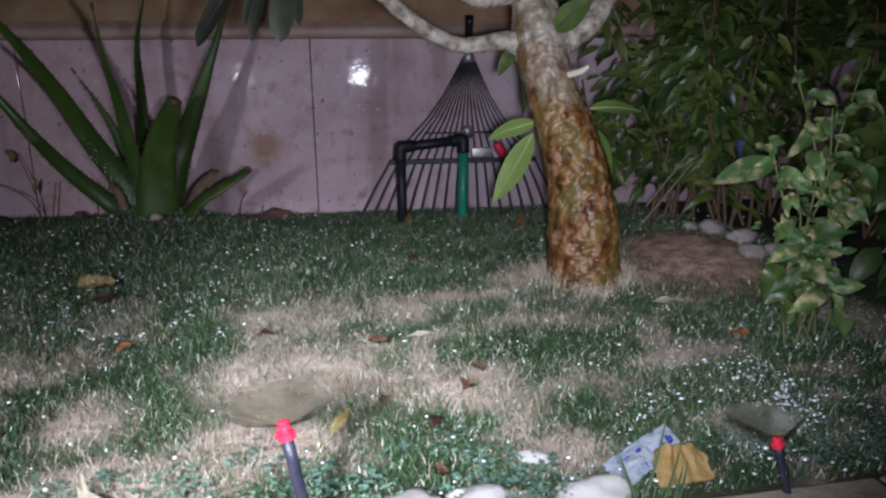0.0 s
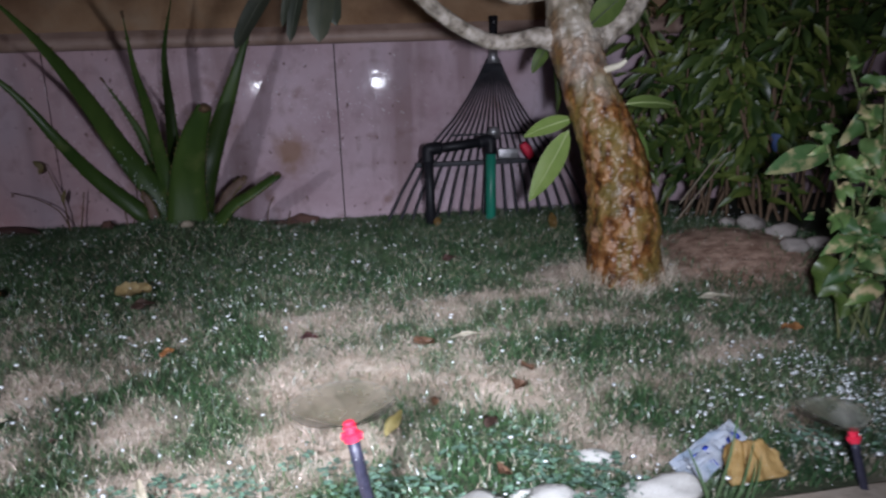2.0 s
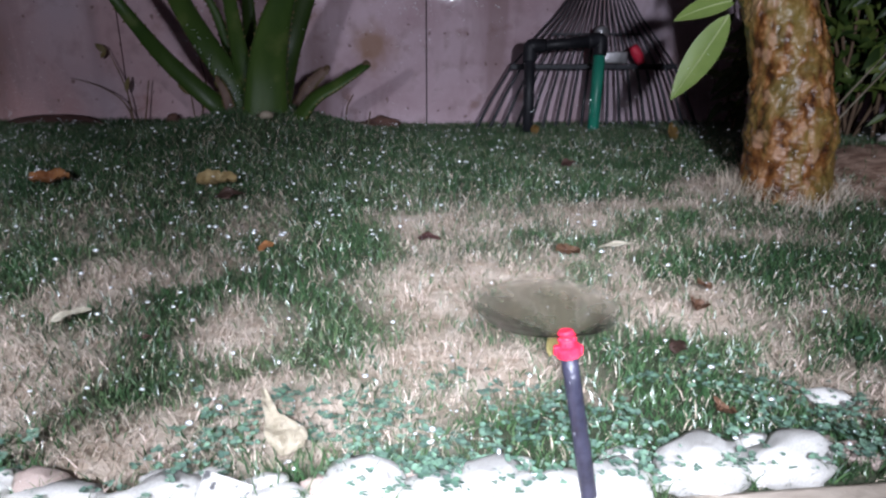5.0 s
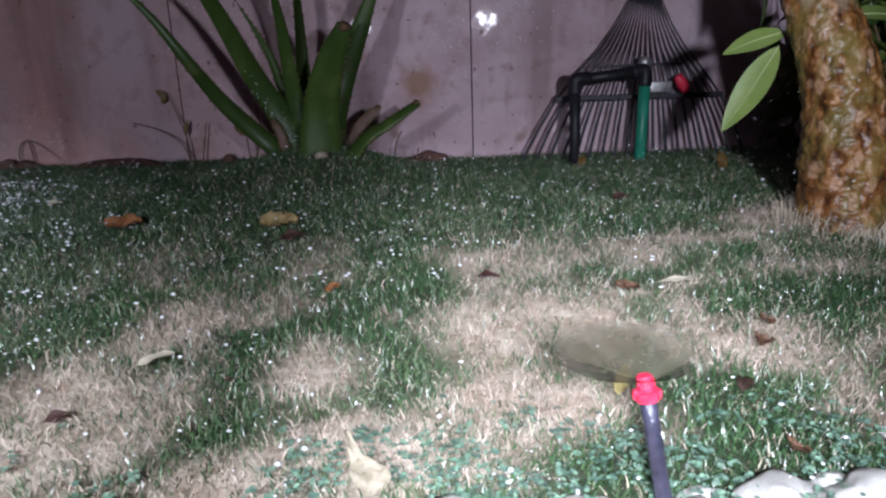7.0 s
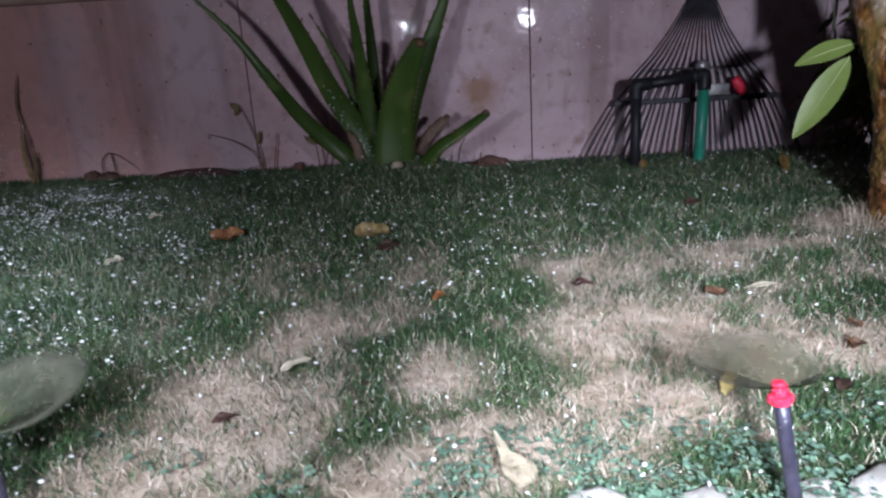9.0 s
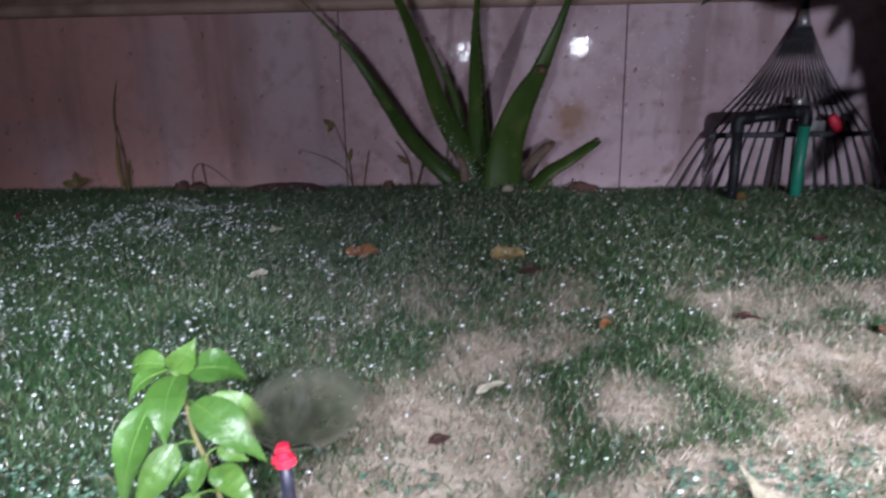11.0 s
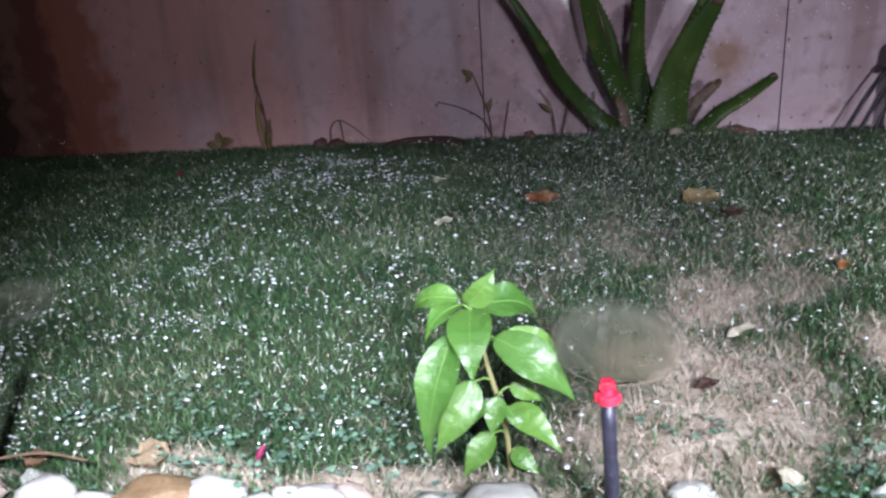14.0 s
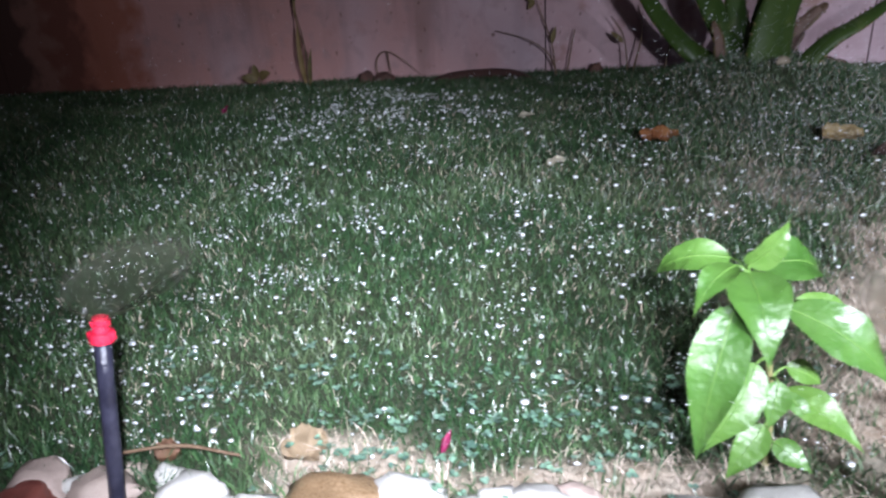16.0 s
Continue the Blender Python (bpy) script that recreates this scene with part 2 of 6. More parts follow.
def bark_material():
    """Flaky orange bark below, passing into grey, lichened bark towards the limbs."""
    m = mat("frangipani_bark", [(0.032, 0.012, 0.006), (0.13, 0.047, 0.013), (0.23, 0.095, 0.026), (0.40, 0.215, 0.10)], 75, 0.40, 1.0, 75, rough_var=0.3, span=(0.36, 0.65), detail=9,
            stain=((0.15, 0.125, 0.035), 13, 0.51, 0.7), stretch=(1, 1, 0.55))
    t = m.node_tree
    n, l = t.nodes, t.links
    b = n["Principled BSDF"]
    co = n.new("ShaderNodeTexCoord")
    mp = n.new("ShaderNodeMapping")
    mp.inputs["Scale"].default_value = (1, 1, 0.75)
    wob = n.new("ShaderNodeTexNoise")
    wob.inputs["Scale"].default_value = 30
    mixv = n.new("ShaderNodeVectorMath")
    mixv.operation = "MULTIPLY_ADD"
    mixv.inputs[1].default_value = (0.025, 0.025, 0.025)
    vo = n.new("ShaderNodeTexVoronoi")
    vo.inputs["Scale"].default_value = 52
    l.new(co.outputs["Object"], mp.inputs["Vector"])
    l.new(mp.outputs[0], wob.inputs["Vector"])
    l.new(wob.outputs["Color"], mixv.inputs[0])
    l.new(mp.outputs[0], mixv.inputs[2])
    l.new(mixv.outputs[0], vo.inputs["Vector"])
    sep = n.new("ShaderNodeSeparateColor")
    l.new(vo.outputs["Color"], sep.inputs[0])
    mr = n.new("ShaderNodeMapRange")
    mr.inputs["From Min"].default_value, mr.inputs["From Max"].default_value, mr.inputs["To Max"].default_value = 0.58, 0.68, 0.65
    l.new(sep.outputs[0], mr.inputs["Value"])
    mx = n.new("ShaderNodeMix")
    mx.data_type = "RGBA"
    mx.inputs[7].default_value = (0.46, 0.27, 0.17, 1)
    rd = n.new("ShaderNodeMapRange")
    rd.inputs["From Min"].default_value, rd.inputs["From Max"].default_value = 0.50, 0.36
    l.new(vo.outputs["Distance"], rd.inputs["Value"])
    sc = n.new("ShaderNodeMath")
    sc.operation = "MULTIPLY"
    l.new(mr.outputs[0], sc.inputs[0])
    l.new(rd.outputs[0], sc.inputs[1])
    l.new(sc.outputs[0], mx.inputs[0])
    l.new(b.inputs["Base Color"].links[0].from_socket, mx.inputs[6])
    dk = n.new("ShaderNodeMapRange")
    dk.inputs["From Min"].default_value, dk.inputs["From Max"].default_value, dk.inputs["To Max"].default_value = 0.55, 0.90, 0.35
    l.new(vo.outputs["Distance"], dk.inputs["Value"])
    m2 = n.new("ShaderNodeMix")
    m2.data_type = "RGBA"
    m2.inputs[7].default_value = (0.05, 0.02, 0.01, 1)
    l.new(dk.outputs[0], m2.inputs[0])
    l.new(mx.outputs[2], m2.inputs[6])
    # smooth olive streaks between the flakes
    st = n.new("ShaderNodeMapping")
    st.inputs["Scale"].default_value = (1, 1, 0.14)
    sn = n.new("ShaderNodeTexNoise")
    sn.inputs["Scale"].default_value, sn.inputs["Detail"].default_value = 34, 4
    sr = n.new("ShaderNodeMapRange")
    sr.inputs["From Min"].default_value, sr.inputs["From Max"].default_value, sr.inputs["To Max"].default_value = 0.50, 0.60, 0.7
    olive = n.new("ShaderNodeMix")
    olive.data_type = "RGBA"
    olive.inputs[7].default_value = (0.20, 0.145, 0.04, 1)
    l.new(co.outputs["Object"], st.inputs["Vector"])
    l.new(st.outputs[0], sn.inputs["Vector"])
    l.new(sn.outputs["Fac"], sr.inputs["Value"])
    l.new(sr.outputs[0], olive.inputs[0])
    l.new(m2.outputs[2], olive.inputs[6])
    m2 = olive
    xyz = n.new("ShaderNodeSeparateXYZ")
    l.new(co.outputs["Object"], xyz.inputs[0])
    ad = n.new("ShaderNodeMath")
    ad.operation = "MULTIPLY_ADD"
    ad.inputs[1].default_value = 0.22
    l.new(wob.outputs["Fac"], ad.inputs[0])
    l.new(xyz.outputs["Z"], ad.inputs[2])
    up = n.new("ShaderNodeMapRange")
    up.inputs["From Min"].default_value, up.inputs["From Max"].default_value, up.inputs["To Max"].default_value = 0.40, 0.55, 0.85
    l.new(ad.outputs[0], up.inputs["Value"])
    gr = n.new("ShaderNodeValToRGB")
    gr.color_ramp.elements[0].color, gr.color_ramp.elements[1].color = (0.15, 0.125, 0.085, 1), (0.46, 0.41, 0.34, 1)
    gr.color_ramp.elements[0].position, gr.color_ramp.elements[1].position = 0.35, 0.6
    l.new(wob.outputs["Fac"], gr.inputs["Fac"])
    m3 = n.new("ShaderNodeMix")
    m3.data_type = "RGBA"
    l.new(up.outputs[0], m3.inputs[0])
    l.new(m2.outputs[2], m3.inputs[6])
    l.new(gr.outputs["Color"], m3.inputs[7])
    l.new(m3.outputs[2], b.inputs["Base Color"])
    bu = n.new("ShaderNodeBump")
    bu.inputs["Strength"].default_value, bu.inputs["Distance"].default_value, bu.invert = 0.6, 0.003, False
    l.new(sc.outputs[0], bu.inputs["Height"])
    l.new(b.inputs["Normal"].links[0].from_socket, bu.inputs["Normal"])
    l.new(bu.outputs[0], b.inputs["Normal"])
    return m


M_BARK = bark_material()
M_LIMB = mat("grey_limb_bark", [(0.13, 0.105, 0.08), (0.34, 0.29, 0.235), (0.50, 0.44, 0.38)], 55, 0.6, 1.0, 90, span=(0.36, 0.62), detail=9, stain=((0.16, 0.14, 0.09), 22, 0.56, 0.6))
M_FLEAF = mat("frangipani_leaf", [(0.13, 0.205, 0.05), (0.21, 0.29, 0.085)], 14, 0.38, 0.15, 60, thing=0.2, through_light=0.1)
# colour darkened to hold down the near torch's light on the hanging leaves
M_HANG = mat("dimmed_hanging_leaf", [(0.026, 0.033, 0.020), (0.065, 0.068, 0.048)], 16, 0.45, 0.2, 60, thing=0.3)
M_VEIN = mat("leaf_vein", [(0.34, 0.42, 0.18), (0.44, 0.50, 0.24)], 30, 0.5)
M_DLEAF = mat("shrub_leaf", [(0.026, 0.056, 0.012), (0.095, 0.135, 0.030)], 18, 0.42, 0.1, 120, island=0.6, through_light=0.08)
M_MLEAF = mat("mottled_leaf", [(0.035, 0.095, 0.024), (0.10, 0.160, 0.050)], 18, 0.55, 0.1, 100, thing=0.4, stain=((0.36, 0.30, 0.16), 52, 0.52, 0.9))
M_SLEAF = mat("sapling_leaf", [(0.058, 0.150, 0.024), (0.110, 0.225, 0.046)], 22, 0.40, 0.55, 90, thing=0.16, through_light=0.15, spec=0.6)
M_SVEIN = mat("sapling_vein", [(0.11, 0.24, 0.045), (0.16, 0.29, 0.065)], 30, 0.5)
M_SHOOT = mat("green_shoot", [(0.07, 0.10, 0.035), (0.16, 0.17, 0.07)], 40, 0.6)
M_STEM = mat("green_stem", [(0.20, 0.20, 0.08), (0.30, 0.26, 0.12)], 40, 0.6)
M_TWIG = mat("dry_twig", [(0.10, 0.06, 0.035), (0.20, 0.13, 0.08)], 50, 0.75, 0.4, 200)
M_BLACK = mat("black_plastic_pipe", [(0.008, 0.008, 0.010), (0.02, 0.02, 0.025)], 30, 0.5, 0.15, 160, spec=0.3)
M_ROD = mat("dark_plastic_stake", [(0.013, 0.013, 0.024), (0.042, 0.042, 0.07)], 60, 0.38, 0.3, 200)
M_GREENP = mat("green_plastic_pipe", [(0.012, 0.17, 0.11), (0.02, 0.26, 0.17)], 25, 0.45, 0.1, 120)
M_RED = mat("red_plastic", [(0.60, 0.012, 0.045), (0.78, 0.04, 0.085)], 60, 0.42, 0.5, 260, spec=0.45)
M_STEEL = mat("worn_dark_steel", [(0.012, 0.012, 0.015), (0.06, 0.06, 0.07)], 60, 0.55, 0.2, 200, spec=0.35)
M_ZINC = mat("zinc_socket", [(0.34, 0.33, 0.34), (0.5, 0.49, 0.5)], 50, 0.4, 0.2, 180, metal=0.7)
M_DEAD = mat("dead_leaf", [(0.28, 0.12, 0.04), (0.50, 0.28, 0.10)], 40, 0.6, 0.4, 160, thing=0.35)
M_DARKDEAD = mat("dark_dead_leaf", [(0.07, 0.035, 0.03), (0.17, 0.09, 0.075)], 40, 0.6, 0.4, 160, thing=0.35)
M_WEED = mat("withered_weed", [(0.12, 0.09, 0.03), (0.24, 0.17, 0.07)], 40, 0.65, 0.4, 160, thing=0.3)
M_RUSTLEAF = mat("rust_brown_leaf", [(0.15, 0.075, 0.045), (0.30, 0.165, 0.10)], 40, 0.6, 0.5, 140)
M_STRAWLEAF = mat("straw_yellow_leaf", [(0.46, 0.32, 0.13), (0.66, 0.52, 0.28)], 40, 0.6, 0.5, 140)
M_YELLOW = mat("yellow_leaf", [(0.52, 0.40, 0.13), (0.72, 0.60, 0.30)], 30, 0.55, 0.3, 120, thing=0.15)
M_OCHRE = mat("ochre_leaf", [(0.44, 0.27, 0.085), (0.60, 0.41, 0.17)], 40, 0.6, 0.5, 140)
M_STICK = mat("bleached_stick", [(0.20, 0.16, 0.11), (0.34, 0.29, 0.22)], 40, 0.7, 0.4, 150)
M_PALE = mat("bleached_leaf", [(0.58, 0.52, 0.40), (0.76, 0.71, 0.58)], 30, 0.6, 0.3, 120)
M_WHITE = mat("white_dead_leaf", [(0.42, 0.36, 0.26), (0.66, 0.59, 0.46)], 60, 0.55, 0.6, 160)
M_TAN = mat("tan_leaf", [(0.36, 0.26, 0.16), (0.52, 0.40, 0.27)], 40, 0.6, 0.4, 140)
M_PETAL = mat("pink_petal", [(0.26, 0.012, 0.075), (0.46, 0.05, 0.16)], 90, 0.5, 0.4, 200)
M_PAPER = mat("pale_blue_packet", [(0.30, 0.45, 0.62), (0.60, 0.65, 0.74), (0.72, 0.74, 0.78)], 34, 0.4, 0.3, 60, spec=0.5)
M_INK = mat("blue_ink", [(0.02, 0.04, 0.30), (0.03, 0.07, 0.42)], 30, 0.4)
M_SPECK = mat("speckled_tile", [(0.48, 0.47, 0.44), (0.56, 0.55, 0.52)], 30, 0.5, stain=((0.05, 0.05, 0.055), 170, 0.54, 0.95))
M_CLOVER = mat("clover_leaf", [(0.075, 0.150, 0.105), (0.17, 0.265, 0.20)], 20, 0.36, island=0.45, spec=0.8)
M_BRICK = mat("dark_rubble", [(0.07, 0.035, 0.03), (0.16, 0.08, 0.06)], 30, 0.85, 0.6, 120)
M_HOSE = mat("dark_hose", [(0.035, 0.014, 0.012), (0.07, 0.030, 0.024)], 30, 0.85, 0.2, 120)
M_BLUE = mat("blue_rag", [(0.03, 0.06, 0.16), (0.06, 0.10, 0.24)], 30, 0.7)

# near-white half-metal: the glint of clear drops is put into the colour
m = bpy.data.materials.new("water_drop")
m.use_nodes = True
b = m.node_tree.nodes["Principled BSDF"]
b.inputs["Base Color"].default_value = (0.93, 0.96, 1.0, 1)
b.inputs["Roughness"].default_value = 0.4
b.inputs["Metallic"].default_value = 0.6
M_DROP = m

m = bpy.data.materials.new("water_film")
m.use_nodes = True
t = m.node_tree
t.nodes.clear()
out = t.nodes.new("ShaderNodeOutputMaterial")
mx = t.nodes.new("ShaderNodeMixShader")
tr = t.nodes.new("ShaderNodeBsdfTransparent")
tr.inputs["Color"].default_value = (0.90, 0.86, 0.77, 1)
rf = t.nodes.new("ShaderNodeBsdfRefraction")
rf.inputs["Color"].default_value = (0.96, 0.92, 0.83, 1)
rf.inputs["IOR"].default_value = 1.10
nz = t.nodes.new("ShaderNodeTexNoise")
nz.inputs["Scale"].default_value = 60
tc = t.nodes.new("ShaderNodeTexCoord")
mr = t.nodes.new("ShaderNodeMapRange")
mr.inputs["To Min"].default_value, mr.inputs["To Max"].default_value = 0.18, 0.42
t.links.new(tc.outputs["Object"], nz.inputs["Vector"])
t.links.new(nz.outputs["Fac"], mr.inputs["Value"])
t.links.new(mr.outputs[0], rf.inputs["Roughness"])
mx.inputs[0].default_value = 0.70
t.links.new(tr.outputs[0], mx.inputs[1])
t.links.new(rf.outputs[0], mx.inputs[2])
df = t.nodes.new("ShaderNodeBsdfDiffuse")
df.inputs["Color"].default_value = (0.55, 0.50, 0.43, 1)
milk = t.nodes.new("ShaderNodeMixShader")
froth = t.nodes.new("ShaderNodeAttribute")
froth.attribute_name = "froth"
t.links.new(froth.outputs["Fac"], milk.inputs[0])
t.links.new(mx.outputs[0], milk.inputs[1])
t.links.new(df.outputs[0], milk.inputs[2])
fade = t.nodes.new("ShaderNodeAttribute")
fade.attribute_name = "film"
clear = t.nodes.new("ShaderNodeBsdfTransparent")
edge_mix = t.nodes.new("ShaderNodeMixShader")
t.links.new(fade.outputs["Fac"], edge_mix.inputs[0])
t.links.new(clear.outputs[0], edge_mix.inputs[1])
t.links.new(milk.outputs[0], edge_mix.inputs[2])
t.links.new(edge_mix.outputs[0], out.inputs["Surface"])
M_FILM = m


def ground_material():
    m = mat("lawn_soil", [(0.30, 0.22, 0.155), (0.48, 0.39, 0.31), (0.60, 0.52, 0.43)], 38, 0.85, 0.9, 110, detail=10)
    t = m.node_tree
    n, l = t.nodes, t.links
    b = n["Principled BSDF"]
    old = b.inputs["Base Color"].links[0].from_socket
    at = n.new("ShaderNodeAttribute")
    at.attribute_name = "dry"
    mx = n.new("ShaderNodeMix")
    mx.data_type = "RGBA"
    mx.inputs[6].default_value = (0.035, 0.045, 0.022, 1)
    l.new(at.outputs["Fac"], mx.inputs[0])
    l.new(old, mx.inputs[7])
    a2 = n.new("ShaderNodeAttribute")
    a2.attribute_name = "bare"
    rp = n.new("ShaderNodeValToRGB")
    rp.color_ramp.elements[0].color, rp.color_ramp.elements[1].color = (0.24, 0.135, 0.092, 1), (0.60, 0.40, 0.30, 1)
    rp.color_ramp.elements[0].position, rp.color_ramp.elements[1].position = 0.35, 0.65
    gn = n.new("ShaderNodeTexNoise")
    gn.inputs["Scale"].default_value, gn.inputs["Detail"].default_value = 38, 4
    gc = n.new("ShaderNodeTexCoord")
    l.new(gc.outputs["Object"], gn.inputs["Vector"])
    l.new(gn.outputs["Fac"], rp.inputs["Fac"])
    m2 = n.new("ShaderNodeMix")
    m2.data_type = "RGBA"
    l.new(a2.outputs["Fac"], m2.inputs[0])
    l.new(mx.outputs[2], m2.inputs[6])
    l.new(rp.outputs["Color"], m2.inputs[7])
    l.new(m2.outputs[2], b.inputs["Base Color"])
    return m


M_SOIL = ground_material()


# ---- builders ----
def finish(name, bm, material, smooth=True):
    me = bpy.data.meshes.new(name)
    bm.normal_update()
    bm.to_mesh(me)
    bm.free()
    if smooth:
        me.polygons.foreach_set("use_smooth", [True] * len(me.polygons))
    me.materials.append(material)
    return me


def part(name, bm, material, parent, label="", smooth=True):
    """One mesh, in world places, under a thing or under a part."""
    ob = new(name, finish(name, bm, material, smooth))
    ob.parent = parent
    up = Matrix.Identity(4)
    p = parent
    while p:
        up = p.matrix_basis @ up if p.parent is None else p.matrix_parent_inverse @ up
        p = p.parent
    if parent.parent is None:
        ob.matrix_parent_inverse = parent.matrix_basis.inverted()
    return tagged(ob, label)


def thing(name, at, label, category, group="", kind=""):
    ob = new(name)
    ob.empty_display_size = 0.05
    ob.matrix_basis = Matrix.Translation(at)
    return tagged(ob, label, category, group, kind)


def single(name, bm, material, label, category, group="", kind="", smooth=True):
    return tagged(new(name, finish(name, bm, material, smooth)), label, category, group, kind)


def spline(points, n):
    """Catmull-Rom through points of any size."""
    p = [np.array(q, float) for q in points]
    p = [2 * p[0] - p[1]] + p + [2 * p[-1] - p[-2]]
    out = []
    segs = len(p) - 3
    for i in range(n + 1):
        u = i / n * segs
        k = min(int(u), segs - 1)
        u -= k
        a, b, c, d = p[k:k + 4]
        out.append(0.5 * (2 * b + (c - a) * u + (2 * a - 5 * b + 4 * c - d) * u * u + (3 * b - a - 3 * c + d) * u ** 3))
    return out


def tube(bm, points, radius, sides=10, n=None, lump=0.0, freq=20.0, caps=True):
    """A round tube along points (x, y, z) or (x, y, z, r)."""
    pts = [tuple(p) if len(p) == 4 else (*p, radius) for p in points]
    rows = spline(pts, n) if n else [np.array(p, float) for p in pts]
    rings = []
    side = None
    for i, r in enumerate(rows):
        a, c = rows[max(0, i - 1)][:3], rows[min(len(rows) - 1, i + 1)][:3]
        d = Vector(c - a).normalized()
        if side is None:
            side = d.cross(Vector((0.3, 1, 0.2))).normalized()
        side = (side - d * side.dot(d)).normalized()
        up = d.cross(side)
        ring = []
        for k in range(sides):
            w = 2 * math.pi * k / sides
            v = side * math.cos(w) + up * math.sin(w)
            q = Vector(r[:3]) + v * r[3]
            if lump:
                q += v * r[3] * lump * (noise.noise(q * freq) + 0.6 * noise.noise(q * freq * 2.7))
            ring.append(bm.verts.new(q))
        rings.append(ring)
    for a, c in zip(rings, rings[1:]):
        for k in range(sides):
            bm.faces.new((a[k], a[(k + 1) % sides], c[(k + 1) % sides], c[k]))
    if caps:
        bm.faces.new(rings[0][::-1])
        bm.faces.new(rings[-1])
    return bm


def box(bm, lo, hi, bevel=0.0):
    r = bmesh.ops.create_cube(bm, size=1)
    for v in r["verts"]:
        v.co = Vector([lo[i] + (v.co[i] + 0.5) * (hi[i] - lo[i]) for i in range(3)])
    if bevel:
        es = list({e for v in r["verts"] for e in v.link_edges})
        bmesh.ops.bevel(bm, geom=es, offset=bevel, segments=2, affect="EDGES", profile=0.6)
    return bm


def leaf(bm, base, tip, width, face, bend=0.15, fold=0.15, n=8, shape=0.75, wave=0.0, seed=0.0, point=0.8, rib=0.0):
    """A leaf blade from base to tip, whose upper side looks along face. Returns its midline."""
    base, tip = Vector(base), Vector(tip)
    y = tip - base
    length = y.length
    y.normalize()
    x = y.cross(Vector(face)).normalized()
    z = x.cross(y)
    rows, mid = [], []
    for i in range(n + 1):
        u = i / n
        w = width / 2 * (math.sin(math.pi * min(1, u ** shape)) ** (point if u ** shape > 0.5 else 0.8) if 0 < u < 1 else 0.02)
        r1, r2 = (rib * width * math.sin(40 * u - q) * math.sin(math.pi * u) for q in (1.6, 3.2))
        c = base + y * (u * length) + z * (bend * length * 4 * u * (1 - u))
        mid.append(c)
        lift = fold * w
        k = wave * w * math.sin(9 * u + seed)
        rows.append([bm.verts.new(c - x * w + z * (lift + k + r2)), bm.verts.new(c - x * w * 0.5 + z * (lift * 0.35 + r1)), bm.verts.new(c),
                     bm.verts.new(c + x * w * 0.5 + z * (lift * 0.35 + r1)), bm.verts.new(c + x * w + z * (lift - k + r2))])
    for a, c in zip(rows, rows[1:]):
        for k in range(4):
            bm.faces.new((a[k], a[k + 1], c[k + 1], c[k]))
    return mid


def smooth01(a, b, v):
    u = np.clip((v - a) / (b - a), 0, 1)
    return u * u * (3 - 2 * u)


def height(x, y):
    """The lawn: low along the kerb and the wall, a broad swell between, a mound under the aloe."""
    x, y = np.asarray(x, float), np.asarray(y, float)
    z = -0.042 + 0.045 * smooth01(-1.35, -0.75, y) - 0.030 * smooth01(-0.5, -0.02, y) * smooth01(-0.6, -0.1, x) - 0.016 * smooth01(-0.5, -0.02, y) * (1 - smooth01(-0.6, -0.1, x))
    z = z + 0.062 * np.exp(-((x + 0.34) ** 2 / 0.04 + (y + 0.35) ** 2 / 0.02))
    z = z + 0.036 * np.exp(-((x - 0.765) ** 2 / 0.022 + (y + 0.70) ** 2 / 0.026))
    z = z + 0.012 * np.exp(-((x - 0.5) ** 2 + (y + 0.82) ** 2) / 0.02)
    return z + 0.004 * np.sin(7 * x + 1) * np.sin(6 * y)


def field(x, y, scale, seed):
    """Smooth value noise between 0 and 1, for many places at once."""
    rng = np.random.RandomState(seed)
    g = rng.rand(64, 64)
    u, v = x * scale + 31.3, y * scale + 17.7
    i, j = np.floor(u).astype(int), np.floor(v).astype(int)
    fu, fv = u - i, v - j
    fu, fv = fu * fu * (3 - 2 * fu), fv * fv * (3 - 2 * fv)
    i, j, i1, j1 = i % 64, j % 64, (i + 1) % 64, (j + 1) % 64
    return (g[i, j] * (1 - fu) + g[i1, j] * fu) * (1 - fv) + (g[i, j1] * (1 - fu) + g[i1, j1] * fu) * fv


# worn patches of the lawn: x, y and half-lengths
PATCHES = [(-0.01, -0.95, 0.10, 0.06), (0.14, -0.94, 0.10, 0.05), (0.03, -1.12, 0.13, 0.10), (0.0, -1.27, 0.09, 0.08), (-0.22, -1.21, 0.06, 0.07),
           (-0.13, -1.34, 0.12, 0.05), (-0.32, -1.07, 0.07, 0.035), (-0.42, -1.31, 0.10, 0.13), (-0.39, -1.10, 0.06, 0.07), (0.21, -1.17, 0.12, 0.05),
           (0.45, -0.82, 0.10, 0.06), (0.56, -0.86, 0.10, 0.05), (0.55, -1.14, 0.09, 0.03), (0.33, -1.34, 0.06, 0.04), (0.29, -0.9, 0.12, 0.03)]
PATCHES += [(-0.46, -1.37, 0.11, 0.09), (-0.45, -1.22, 0.07, 0.09), (-0.30, -1.05, 0.05, 0.03), (-0.25, -1.40, 0.07, 0.05), (-0.90, -1.425, 0.07, 0.022), (0.70, -0.80, 0.08, 0.05),
            (-0.70, -1.445, 0.17, 0.020), (0.40, -1.0, 0.10, 0.03)]


